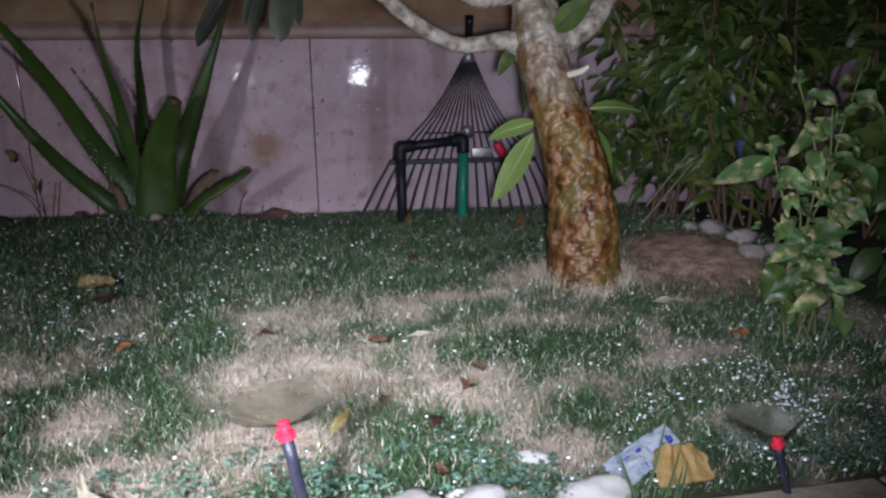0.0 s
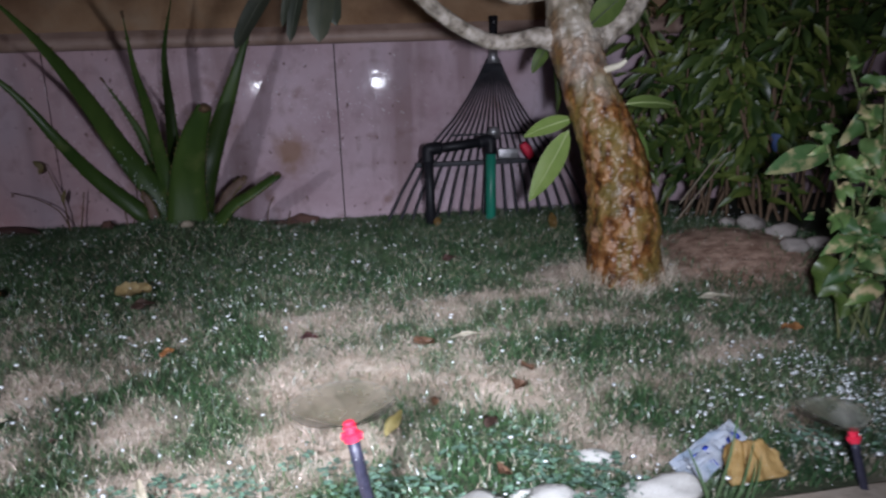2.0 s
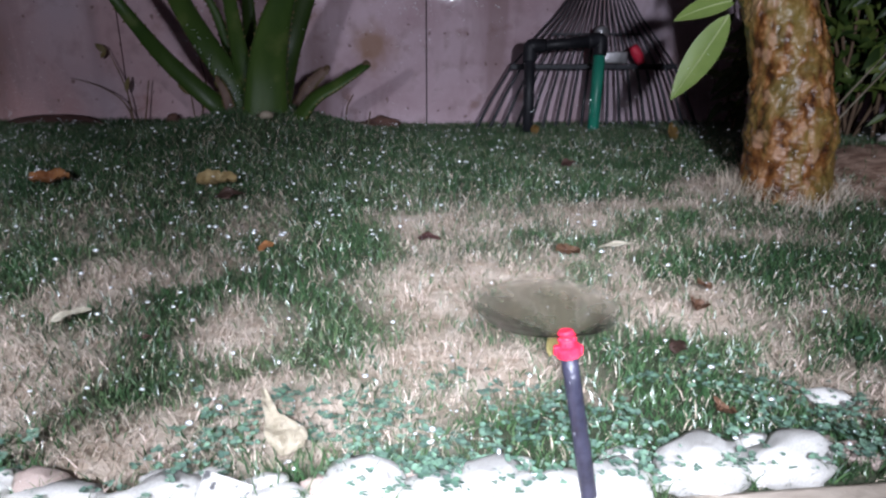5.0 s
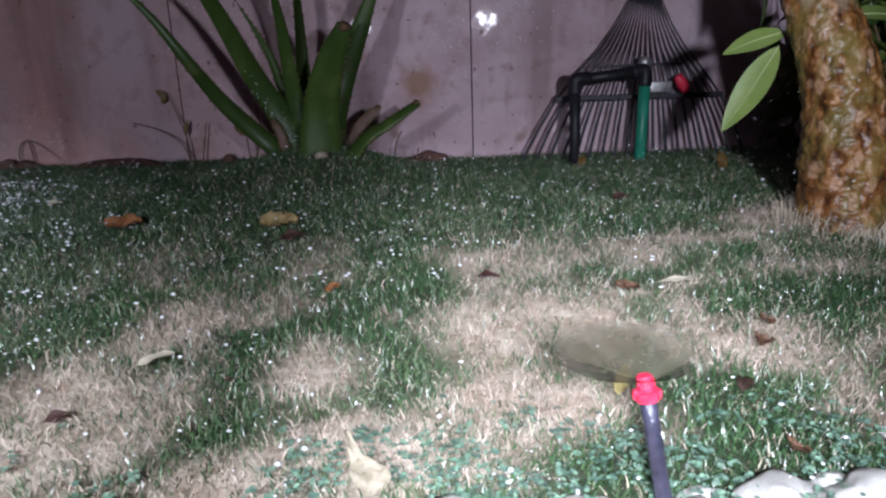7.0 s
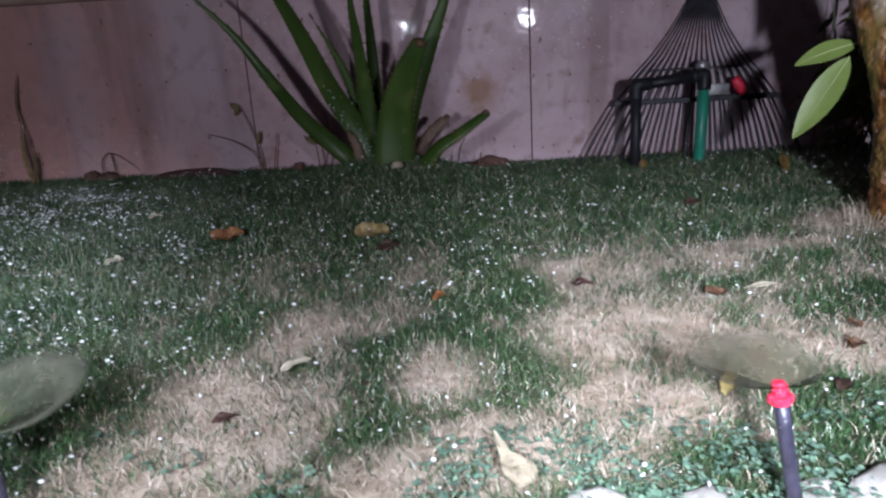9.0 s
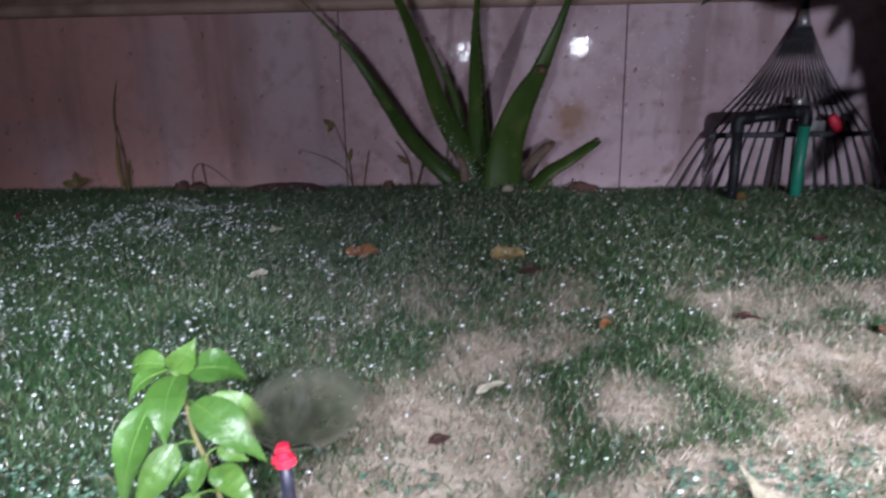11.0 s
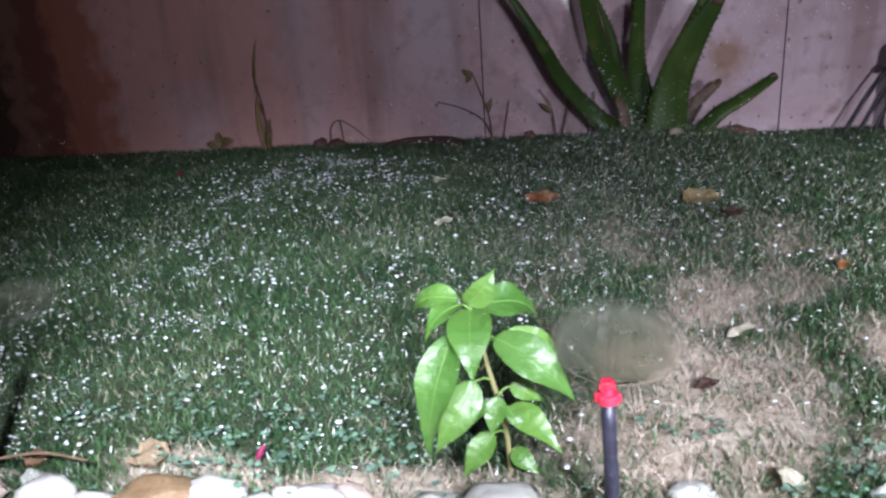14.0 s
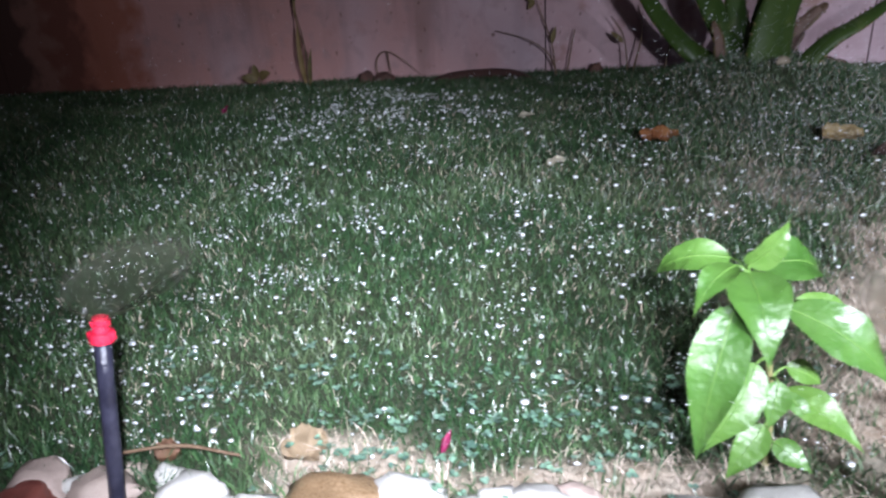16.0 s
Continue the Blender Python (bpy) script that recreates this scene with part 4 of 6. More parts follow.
# ---- micro sprinklers ----
def sprinkler(base, head, reach=0.050, lean=(0.0, 0.038), rise=0.010, tip=0.0, size=1.0, veil=1.0):
    th = thing("garden_sprinkler", base, "micro sprinkler with red nozzle on a dark plastic stake", "sprinkler", "sprinklers along the kerb")
    b_, h_ = Vector(base), Vector(head)
    d = (h_ - b_).normalized()
    dn = d * size
    bm = bmesh.new()
    tube(bm, [(*(b_ - d * 0.03), 0.0052 * size), (*(b_ + d * 0.02), 0.0054 * size), (*(h_ - dn * 0.009), 0.0052 * size)], 0, 14, 8)
    part("stake", bm, M_ROD, th)
    bm = bmesh.new()
    tube(bm, [(*(h_ - dn * k), r * size) for k, r in ((0.0112, 0.0058), (0.0110, 0.0070), (0.0106, 0.0076), (0.0048, 0.0078), (0.0043, 0.0072), (0.0042, 0.0050), (0.0010, 0.0048), (-0.0002, 0.0046))], 0, 20)
    nz = part("nozzle", bm, M_RED, th, "red plastic nozzle", False)
    s = Vector((1, 0, 0))
    for k in (-1, 1):
        bm = bmesh.new()
        o = h_ + s * 0.0040 * k * size
        box(bm, (o.x - 0.0016 * size, o.y - 0.0026 * size, o.z - 0.001 * size), (o.x + 0.0016 * size, o.y + 0.0026 * size, o.z + 0.0034 * size), 0.0006)
        part("bridge", bm, M_RED, nz)
    bm = bmesh.new()
    tube(bm, [(*(h_ - dn * 0.002), 0.0036 * size), (*(h_ + dn * 0.0016), 0.0034 * size), (*(h_ + dn * 0.0018), 0.0048 * size), (*(h_ + dn * 0.0050), 0.0049 * size), (*(h_ + dn * 0.0056), 0.0044 * size), (*(h_ + dn * 0.0058), 0.003 * size)], 0, 16)
    part("deflector", bm, M_RED, nz, "", False)
    for k in (-1, 1):
        bm = bmesh.new()
        o = h_ + s * 0.0070 * k * size - dn * 0.0072
        box(bm, (o.x - 0.002 * size, o.y - 0.002 * size, o.z - 0.003 * size), (o.x + 0.002 * size, o.y + 0.002 * size, o.z + 0.003 * size), 0.0008)
        part("lug", bm, M_RED, nz)
    # the bowl of water thrown up round the deflector, blown back over the lawn
    bm = bmesh.new()
    rings = []
    for i in range(11):
        u = i / 10
        ring = []
        for k in range(40):
            w = 2 * math.pi * k / 40
            r = 0.003 + reach * u * (1 + 0.07 * noise.noise(Vector((math.cos(w) * 1.5, math.sin(w) * 1.5, base[0] * 9))))
            ring.append(bm.verts.new(h_ + Vector((lean[0] * u + r * math.cos(w), lean[1] * u + r * math.sin(w), 0.003 + rise * u ** 1.3 + tip * u * u * math.sin(w)))))
        rings.append(ring)
    for a, c in zip(rings, rings[1:]):
        for k in range(40):
            bm.faces.new((a[k], a[(k + 1) % 40], c[(k + 1) % 40], c[k]))
    bell = part("water_bell", bm, M_FILM, th, "thin clear bowl of water")
    film = bell.data.attributes.new("film", "FLOAT", "POINT")
    srng = random.Random(int(abs(base[0]) * 1000) + 7)
    streak = [srng.random() ** 2 for _ in range(40)]
    film.data.foreach_set("value", [veil * (1 - float(smooth01(0.78, 1.0, i / 10)) * 0.85) * (1 - 0.22 * streak[k] * min(1, i / 4)) for i in range(11) for k in range(40)])
    froth = bell.data.attributes.new("froth", "FLOAT", "POINT")
    froth.data.foreach_set("value", [0.02 + 0.05 * streak[k] * min(1, i / 4) + 0.07 * float(smooth01(0.55, 0.95, i / 10)) for i in range(11) for k in range(40)])
    return th


sprinkler((0.064, -1.456, -0.04), (0.044, -1.446, 0.073), 0.046, (-0.006, 0.030), 0.007)
sprinkler((-0.526, -1.470, -0.04), (-0.531, -1.466, 0.070), 0.046, (0.009, 0.040), 0.014, 0.012)
sprinkler((-1.036, -1.476, -0.04), (-1.020, -1.462, 0.093), 0.044, (0.006, 0.036), 0.020, 0.008, 1.0, 0.5)
sprinkler((0.517, -1.440, -0.045), (0.499, -1.437, 0.020), 0.032, (-0.004, 0.026), 0.008, 0.0, 0.74)

# ---- sapling by the kerb ----
sap = thing("sapling", (-0.598, -1.428, -0.04), "young sapling with glossy bright green leaves", "plant")
bm = bmesh.new()
SAP_LINE = [(-0.603, -1.41, -0.055, 0.0026), (-0.606, -1.416, 0.005, 0.0023), (-0.616, -1.424, 0.060, 0.0020), (-0.622, -1.418, 0.085, 0.0018), (-0.629, -1.412, 0.107, 0.0015)]
SAP_STEM = [tuple(q[:3]) for q in spline(SAP_LINE, 40)]
tube(bm, SAP_LINE, 0, 8, 20, 0.1, 90)
part("stem", bm, M_STEM, sap)
SAP = [((-0.630, -1.415, 0.110), (-0.609, -1.412, 0.138), 0.025, (0.6, -1, 0.3), 0.14), ((-0.622, -1.408, 0.106), (-0.579, -1.388, 0.086), 0.032, (0.1, -0.6, 1), 0.28),
       ((-0.635, -1.412, 0.109), (-0.662, -1.433, 0.085), 0.020, (-0.6, -0.7, 0.7), 0.22), ((-0.638, -1.408, 0.112), (-0.678, -1.388, 0.090), 0.024, (-0.3, -0.6, 0.9), 0.25),
       ((-0.629, -1.412, 0.105), (-0.624, -1.456, 0.064), 0.036, (0, -0.8, 0.8), 0.20), ((-0.640, -1.434, 0.094), (-0.660, -1.461, 0.003), 0.034, (-0.4, -1, 0.3), 0.12),
       ((-0.625, -1.437, 0.057), (-0.656, -1.457, 0.006), 0.028, (0.1, -1, 0.4), 0.12), ((-0.610, -1.430, 0.090), (-0.551, -1.440, 0.042), 0.034, (0.3, -0.8, 0.8), 0.18),
       ((-0.602, -1.420, 0.026), (-0.561, -1.446, 0.001), 0.024, (0.4, -0.8, 0.7), 0.14), ((-0.614, -1.432, 0.009), (-0.638, -1.446, -0.023), 0.021, (-0.3, -1, 0.5), 0.1)]
SAP += [((-0.601, -1.415, -0.017), (-0.579, -1.427, -0.032), 0.017, (0.3, -1, 0.5), 0.1), ((-0.609, -1.430, 0.040), (-0.615, -1.441, 0.012), 0.018, (0, -1, 0.6), 0.1),
        ((-0.601, -1.417, 0.042), (-0.577, -1.412, 0.026), 0.016, (0.3, -0.8, 0.8), 0.14), ((-0.618, -1.430, 0.036), (-0.631, -1.440, 0.019), 0.013, (-0.3, -0.8, 0.8), 0.1),
        ((-0.604, -1.420, 0.086), (-0.560, -1.398, 0.058), 0.024, (0.3, -0.8, 0.8), 0.15), ((-0.603, -1.428, 0.030), (-0.589, -1.440, 0.013), 0.012, (0.3, -0.8, 0.6), 0.1)]
for a, c, w, f, bd in SAP:
    bm = bmesh.new()
    mid = leaf(bm, a, c, w * 0.94, f, bd, 0.22, 32, 0.62, 0.15, a[0] * 900, 1.25, 0.012)
    lf = part("leaf", bm, M_SLEAF, sap)
    bm = bmesh.new()
    o = Vector(f).normalized() * 0.0003
    tube(bm, [(*(p + o), 0.0005 * (1.1 - i / 32)) for i, p in enumerate(mid)], 0, 5)
    part("midrib", bm, M_SVEIN, lf)
    bm = bmesh.new()
    foot = min((Vector(q) for q in SAP_STEM), key=lambda q: abs(q.z - (a[2] - 0.008)))
    tube(bm, [(*foot, 0.0011), (*(foot.lerp(Vector(a), 0.5) + Vector((0, 0, 0.002))), 0.0009), (*a, 0.0007)], 0, 6, 6)
    part("petiole", bm, M_SVEIN, lf)

# ---- shrubs ----
rnd = random.Random(5)
shrub = thing("mottled_shrub", (0.72, -1.12, 0.0), "leggy shrub with blotched yellow-green leaves", "shrub")
STEMS = []
for k in range(8):
    x0, y0 = 0.735 + rnd.uniform(-0.02, 0.05), -1.10 + rnd.uniform(-0.03, 0.03)
    top = [(0.668, -1.14, 0.365), (0.735, -1.13, 0.31), (0.640, -1.15, 0.27), (0.80, -1.09, 0.36), (0.70, -1.12, 0.22), (0.77, -1.13, 0.20), (0.655, -1.15, 0.17), (0.72, -1.16, 0.11)][k]
    STEMS.append([(x0, y0, -0.03), (x0 * 0.75 + top[0] * 0.25 + rnd.uniform(-0.02, 0.02), y0, top[2] * 0.3), (x0 * 0.4 + top[0] * 0.6 + rnd.uniform(-0.02, 0.02), top[1] + 0.01, top[2] * 0.65), top])
for pts in STEMS:
    bm = bmesh.new()
    tube(bm, [(*p, 0.0024 - 0.0004 * i) for i, p in enumerate(pts)], 0, 7, 24, 0.15, 60)
    part("stem", bm, M_SHOOT, shrub)
    line = spline(pts, 30)
    for i in range(11 if pts[-1][2] > 0.25 else 4, 31):
        if line[i][2] > 0.06 and rnd.random() < (0.52 if i < 24 else 0.8):
            p = Vector(line[i]) + Vector((rnd.uniform(-0.014, 0.014), rnd.uniform(-0.012, 0.008), rnd.uniform(-0.01, 0.01)))
            a = rnd.uniform(-3.4, 0.5)
            L = rnd.uniform(0.026, 0.068) * (1.0 if i < 26 else 0.7)
            q = p + Vector((math.cos(a) * L, math.sin(a) * L * 0.8, rnd.uniform(-0.9, 0.5) * L))
            bm = bmesh.new()
            leaf(bm, p, q, L * rnd.uniform(0.36, 0.52), (rnd.uniform(-0.9, 0.6), -0.8, rnd.uniform(0.1, 1.0)), rnd.uniform(-0.05, 0.2), rnd.uniform(0.1, 0.6), 12, 0.75, 0.6, rnd.uniform(0, 6), 0.9, 0.03)
            part("leaf", bm, M_MLEAF, shrub)
bm = bmesh.new()
leaf(bm, (0.655, -1.145, 0.245), (0.572, -1.14, 0.217), 0.036, (0, -0.8, 0.8), 0.05, 0.1, 10, 0.8)
part("leaf", bm, M_MLEAF, shrub)
for a, c, w in (((0.715, -1.10, 0.085), (0.675, -1.12, 0.040), 0.050), ((0.725, -1.10, 0.075), (0.740, -1.125, 0.022), 0.048), ((0.74, -1.08, 0.095), (0.795, -1.10, 0.060), 0.050), ((0.73, -1.11, 0.055), (0.705, -1.13, 0.010), 0.038)):
    bm = bmesh.new()
    leaf(bm, a, c, w, (-0.2, -0.8, 0.7), 0.1, 0.2, 14, 0.7, 0.5, a[0] * 40, 0.7, 0.02)
    part("leaf", bm, M_DLEAF, shrub, "broad dark green leaf")


def bush(at, spread, tall, stems, leaves, size, seed, label, drop=0.3, wide=0.3):
    r = random.Random(seed)
    th = thing("bush", at, label, "shrub", "bushes by the wall")
    bl = bmesh.new()
    for s in range(stems):
        a = r.uniform(0, 6.28)
        e = Vector(at) + Vector((math.cos(a) * spread[0] * r.uniform(0.3, 1), math.sin(a) * spread[1] * r.uniform(0.3, 1), tall * r.uniform(0.65, 1)))
        b_ = Vector(at) + Vector((r.uniform(-0.3, 0.3) * spread[0], r.uniform(-0.3, 0.3) * spread[1], -0.03))
        k = b_.lerp(e, 0.5) + Vector((0, 0, tall * 0.12))
        bm = bmesh.new()
        tube(bm, [(*b_, 0.0042), (*(b_.lerp(k, 0.5) + Vector((r.uniform(-0.04, 0.04), 0, 0))), 0.0036), (*k, 0.003), (*e, 0.0014)], 0, 6, 16, 0.2, 40)
        part("stem", bm, M_TWIG, th)
        line = spline([b_, k, e], 40)
        for i in range(leaves // stems):
            p = Vector(line[r.randint(7, 40)])
            w = r.uniform(0, 6.28)
            L = size * r.uniform(0.6, 1.25)
            o = Vector((math.cos(w), math.sin(w), r.uniform(-0.2, 0.5))) * L * r.uniform(0.1, 1.0)
            w += r.uniform(-0.7, 0.7)
            d = Vector((math.cos(w), math.sin(w) * 0.8, r.uniform(-1.4, 0.7) - drop)).normalized() * L
            leaf(bl, p + o, p + o + d, L * wide * r.uniform(0.8, 1.2), (r.uniform(-0.6, 0.4), -0.9, 0.7), r.uniform(0.0, 0.15), 0.2, 4, 0.75, 0.1, w)
    part("foliage", bl, M_DLEAF, th)
    return th


bush((0.86, -0.36, 0.0), (0.24, 0.16), 0.62, 11, 760, 0.062, 1, "dense bush of narrow dark green leaves", 0.4, 0.28)
bush((1.05, -0.22, 0.0), (0.30, 0.14), 0.85, 10, 640, 0.07, 2, "tall bush of narrow dark green leaves", 0.4, 0.28)
bush((1.25, -0.62, 0.0), (0.22, 0.2), 0.55, 8, 420, 0.07, 3, "dark green bush in deep shade", 0.3, 0.4)
bush((1.04, -1.0, 0.0), (0.13, 0.12), 0.40, 9, 170, 0.065, 4, "dark green bush beside the kerb", 0.2, 0.45)
bush((0.98, -0.50, 0.0), (0.16, 0.12), 0.50, 8, 420, 0.055, 8, "bush of narrow green leaves in the bed", 0.4, 0.3)
bush((1.20, -0.34, 0.0), (0.24, 0.12), 0.75, 8, 460, 0.07, 9, "tall dark bush in deep shade by the wall", 0.4, 0.3)
bush((0.70, -0.30, 0.0), (0.10, 0.08), 0.34, 6, 220, 0.05, 6, "small green bush behind the tree", 0.4, 0.3)
for k, (a, c) in enumerate((((0.74, -0.52, 0.02), (0.90, -0.5, 0.20)), ((0.76, -0.5, 0.06), (0.93, -0.48, 0.26)), ((0.80, -1.2, -0.02), (0.93, -1.12, 0.12)))):
    bm = bmesh.new()
    a, c = Vector(a), Vector(c)
    tube(bm, [(*a, 0.0022), (*(a.lerp(c, 0.5) + Vector((0.009, 0, 0.012))), 0.0018), (*c, 0.001)], 0, 6, 8, 0.15, 60)
    single("dry_stick", bm, M_STICK, "dry bleached stick among the bushes", "stick", "dry sticks")
bm = bmesh.new()
leaf(bm, (0.96, -0.50, 0.215), (0.965, -0.52, 0.165), 0.03, (0, -1, 0.2), 0.1, 0.6, 8, 0.7, 0.4)
single("blue_rag", bm, M_BLUE, "scrap of dark blue plastic caught in the bush", "rag")

# ---- stones ----
def pebble_mesh(seed, material):
    bm = bmesh.new()
    bmesh.ops.create_icosphere(bm, subdivisions=3, radius=1)
    o = Vector((seed * 3.1, seed * 1.7, 0))
    for v in bm.verts:
        v.co *= 1 + 0.34 * noise.noise(v.co * 1.0 + o) + 0.22 * noise.noise(v.co * 2.1 + o) + 0.05 * noise.noise(v.co * 6 + o)
        v.co.z *= 0.62
    return finish("pebble", bm, material)


WHITE = [pebble_mesh(i, M_PEBBLE) for i in range(5)]
PINK = [pebble_mesh(7 + i, M_PEBBLE_P) for i in range(2)]
GREY = [pebble_mesh(14 + i, M_PEBBLE_G) for i in range(3)]
BROWN = pebble_mesh(11, M_PEBBLE_B)


def stone(x_, y_, r, me, label="smooth white pebble beside the kerb", group="pebbles along the kerb", sx=1.0, turn=None, sink=0.25):
    ob = new("pebble", me)
    ob.location = (x_, y_, z_at(x_, min(y_, -1.0) if "kerb" in group else y_) + r * (0.62 - sink))
    ob.scale = (r * sx, r * 0.85, r)
    ob.rotation_euler = (rnd.uniform(-0.2, 0.2), rnd.uniform(-0.2, 0.2), turn if turn is not None else rnd.uniform(-0.5, 0.5))
    return tagged(ob, label, "pebble", group)


ROW = [(-0.335, 0.030), (-0.278, 0.032), (-0.215, 0.034), (-0.135, 0.026), (-0.085, 0.030), (-0.035, 0.024), (0.0, 0.030), (0.045, 0.022), (0.085, 0.026), (0.15, 0.034), (0.212, 0.030), (0.315, 0.026)]
for px, r in ROW:
    low = px < -0.12
    stone(px, edge(px) + 0.6 * r + rnd.uniform(0.0, 0.008) - (0.006 if low else 0), r * (0.84 if low else 0.92), WHITE[rnd.randrange(5)], sx=1.2, sink=0.55 if low else 0.40)
ROW = [(-0.40, 0.024), (-0.455, 0.026), (-0.50, 0.022), (-0.56, 0.022), (-0.605, 0.036), (-0.655, 0.026), (-0.70, 0.022), (-0.748, 0.028), (-0.80, 0.024), (-0.838, 0.030), (-0.935, 0.022), (-0.985, 0.026)]
for px, r in ROW:
    stone(px, -1.474 + rnd.uniform(-0.006, 0.010), r * 0.80, WHITE[rnd.randrange(5)], sx=1.2, sink=0.55 if px > -0.53 else 0.38)
for k in range(46):
    px = -1.25 + 1.6 * k / 45 + rnd.uniform(-0.012, 0.012)
    stone(px, (edge(px) + 0.012 if px > -0.38 else -1.47) + rnd.uniform(-0.004, 0.04) - (0.0 if px > -0.38 else 0.01), rnd.uniform(0.007, 0.015), WHITE[rnd.randrange(5)] if rnd.random() < 0.75 else PINK[rnd.randrange(2)],
          "small pebble among larger ones", sx=1.2)
RED = pebble_mesh(19, M_PEBBLE_R)
stone(-0.547, -1.476, 0.017, RED, "small dark red pebble beside a stake", sx=1.1, sink=0.3)
stone(-1.098, -1.486, 0.020, RED, "dark red pebble beside the kerb", sx=1.2, sink=0.3)
stone(-0.885, -1.468, 0.029, BROWN, "large wet brown pebble with pale veins", sx=1.3, sink=0.35)
for px, py, r in ((-1.050, -1.468, 0.024), (-1.10, -1.466, 0.025), (-1.16, -1.47, 0.026), (-1.22, -1.47, 0.03), (-1.29, -1.47, 0.03), (-0.52, -1.50, 0.02)):
    stone(px, py, r * 0.88, PINK[rnd.randrange(2)], "dusty pink pebble beside the kerb", sx=1.15, sink=0.42)
stone(0.326, -1.428, 0.026, WHITE[2], "large white pebble beside the packet", sx=1.3, turn=0.1)
stone(0.287, -1.342, 0.013, WHITE[1], "small white pebble on the lawn", "loose pebbles", 1.5)
for px, py, r in ((0.842, -0.655, 0.029), (0.872, -0.715, 0.026), (0.842, -0.805, 0.021), (0.822, -0.600, 0.019), (0.90, -0.79, 0.022), (0.945, -0.86, 0.022)):
    stone(px, py, r, GREY[rnd.randrange(3)], "pale pebble at the edge of the bed", "pebbles round the bed", 1.15)
bm = bmesh.new()
box(bm, (-0.016, -0.003, -0.014), (0.016, 0.003, 0.014), 0.0008)
bmesh.ops.transform(bm, matrix=pose(-0.168, -1.460, -0.026, -48, 32, 12), verts=bm.verts)
single("tile_shard", bm, M_SPECK, "white speckled tile shard leaning among pebbles", "shard", smooth=False)


# ---- litter on the lawn ----
def litter(name, x_, y_, L, W, turn, material, label, category="leaf", curl=0.07, lift=0.012, tilt=0.12, group="fallen leaves"):
    bm = bmesh.new()
    d = Vector((math.cos(turn), math.sin(turn), 0))
    c = Vector((x_, y_, z_at(x_, y_) + lift))
    leaf(bm, c - d * L / 2 - Vector((0, 0, tilt * L / 2)), c + d * L / 2 + Vector((0, 0, tilt * L / 2)), W, (0, -0.35, 1), curl, 0.25, 10, 0.8, 0.35, x_ * 50)
    r = bmesh.ops.solidify(bm, geom=bm.faces[:], thickness=0.0008)
    return single(name, bm, material, label, category, group)




def ragged(x_, y_, L, W, turn, material, label, seed, lift=0.016):
    """A flat dead leaf with a torn outline and a crumpled blade."""
    bm = bmesh.new()
    rows = []
    for i in range(19):
        u = i / 18 * 2 - 1
        row = []
        edge_ = math.sqrt(max(0.02, 1 - u * u)) * (1 + 0.45 * noise.noise(Vector((u * 3.5, seed, 0.3))))
        for j in range(11):
            v = j / 10 * 2 - 1
            e_ = edge_ * (1 + 0.35 * noise.noise(Vector((u * 6, seed, 2.0 + (v > 0)))) * abs(v))
            px_, py_ = u * L / 2, v * W / 2 * e_
            dz = 0.007 * noise.noise(Vector((px_ * 70, py_ * 70, seed))) + 0.003 * noise.noise(Vector((px_ * 190, py_ * 190, seed))) + 0.006 * v * v
            row.append(bm.verts.new((x_ + px_ * math.cos(turn) - py_ * math.sin(turn), y_ + px_ * math.sin(turn) + py_ * math.cos(turn), z_at(x_, y_) + lift + dz + 0.18 * py_)))
        rows.append(row)
    for a, c in zip(rows, rows[1:]):
        for k in range(10):
            bm.faces.new((a[k], a[k + 1], c[k + 1], c[k]))
    bmesh.ops.solidify(bm, geom=bm.faces[:], thickness=0.0007)
    return single("fallen_leaf", bm, material, label, "leaf", "fallen leaves")


ragged(-0.337, -0.783, 0.058, 0.046, 0.2, M_STRAWLEAF, "crumpled straw-yellow dead leaf on the grass", 1.7)
ragged(-0.585, -0.775, 0.056, 0.046, 0.1, M_DEAD, "torn orange-brown dead leaf on the grass", 4.1)
litter("fallen_leaf", 0.084, -1.248, 0.052, 0.015, 1.15, M_YELLOW, "pale yellow withered leaf in the grass", curl=0.03, lift=0.014, tilt=0.15)
ragged(0.135, -1.060, 0.030, 0.018, 0.2, M_RUSTLEAF, "small rust-brown dead leaf on dry grass", 5.3, 0.012)
ragged(0.243, -1.188, 0.018, 0.020, 0.6, M_RUSTLEAF, "small rust-brown dead leaf on the grass", 6.6, 0.012)
ragged(0.186, -1.374, 0.012, 0.020, 0.3, M_RUSTLEAF, "small brown dead leaf among clover", 8.2, 0.016)
ragged(0.262, -1.150, 0.018, 0.014, 0.1, M_RUSTLEAF, "small brown dead leaf on dry grass", 9.4, 0.012)
litter("fallen_leaf", -0.304, -0.851, 0.045, 0.022, 0.1, M_DARKDEAD, "dark purplish dead leaf on the grass", lift=0.012)
litter("fallen_leaf", -0.026, -1.019, 0.035, 0.014, -0.6, M_DARKDEAD, "small dark brown dead leaf", lift=0.012)
litter("fallen_leaf", -0.374, -1.195, 0.038, 0.012, 0.5, M_PALE, "bleached narrow dead leaf on the grass", lift=0.014)
litter("fallen_leaf", -0.426, -1.29, 0.026, 0.012, 0.4, M_DARKDEAD, "crumpled dark brown leaf on dry grass", lift=0.010)
litter("fallen_leaf", 0.193, -1.262, 0.025, 0.016, 1.0, M_DARKDEAD, "crumpled purple-brown leaf on the grass", lift=0.012)
litter("fallen_leaf", 0.215, -0.70, 0.03, 0.018, 0.2, M_DARKDEAD, "crumpled purple leaf on the grass", lift=0.012)
litter("fallen_leaf", -0.218, -1.034, 0.025, 0.014, 0.9, M_DEAD, "small brown dead leaf on the grass", lift=0.012)
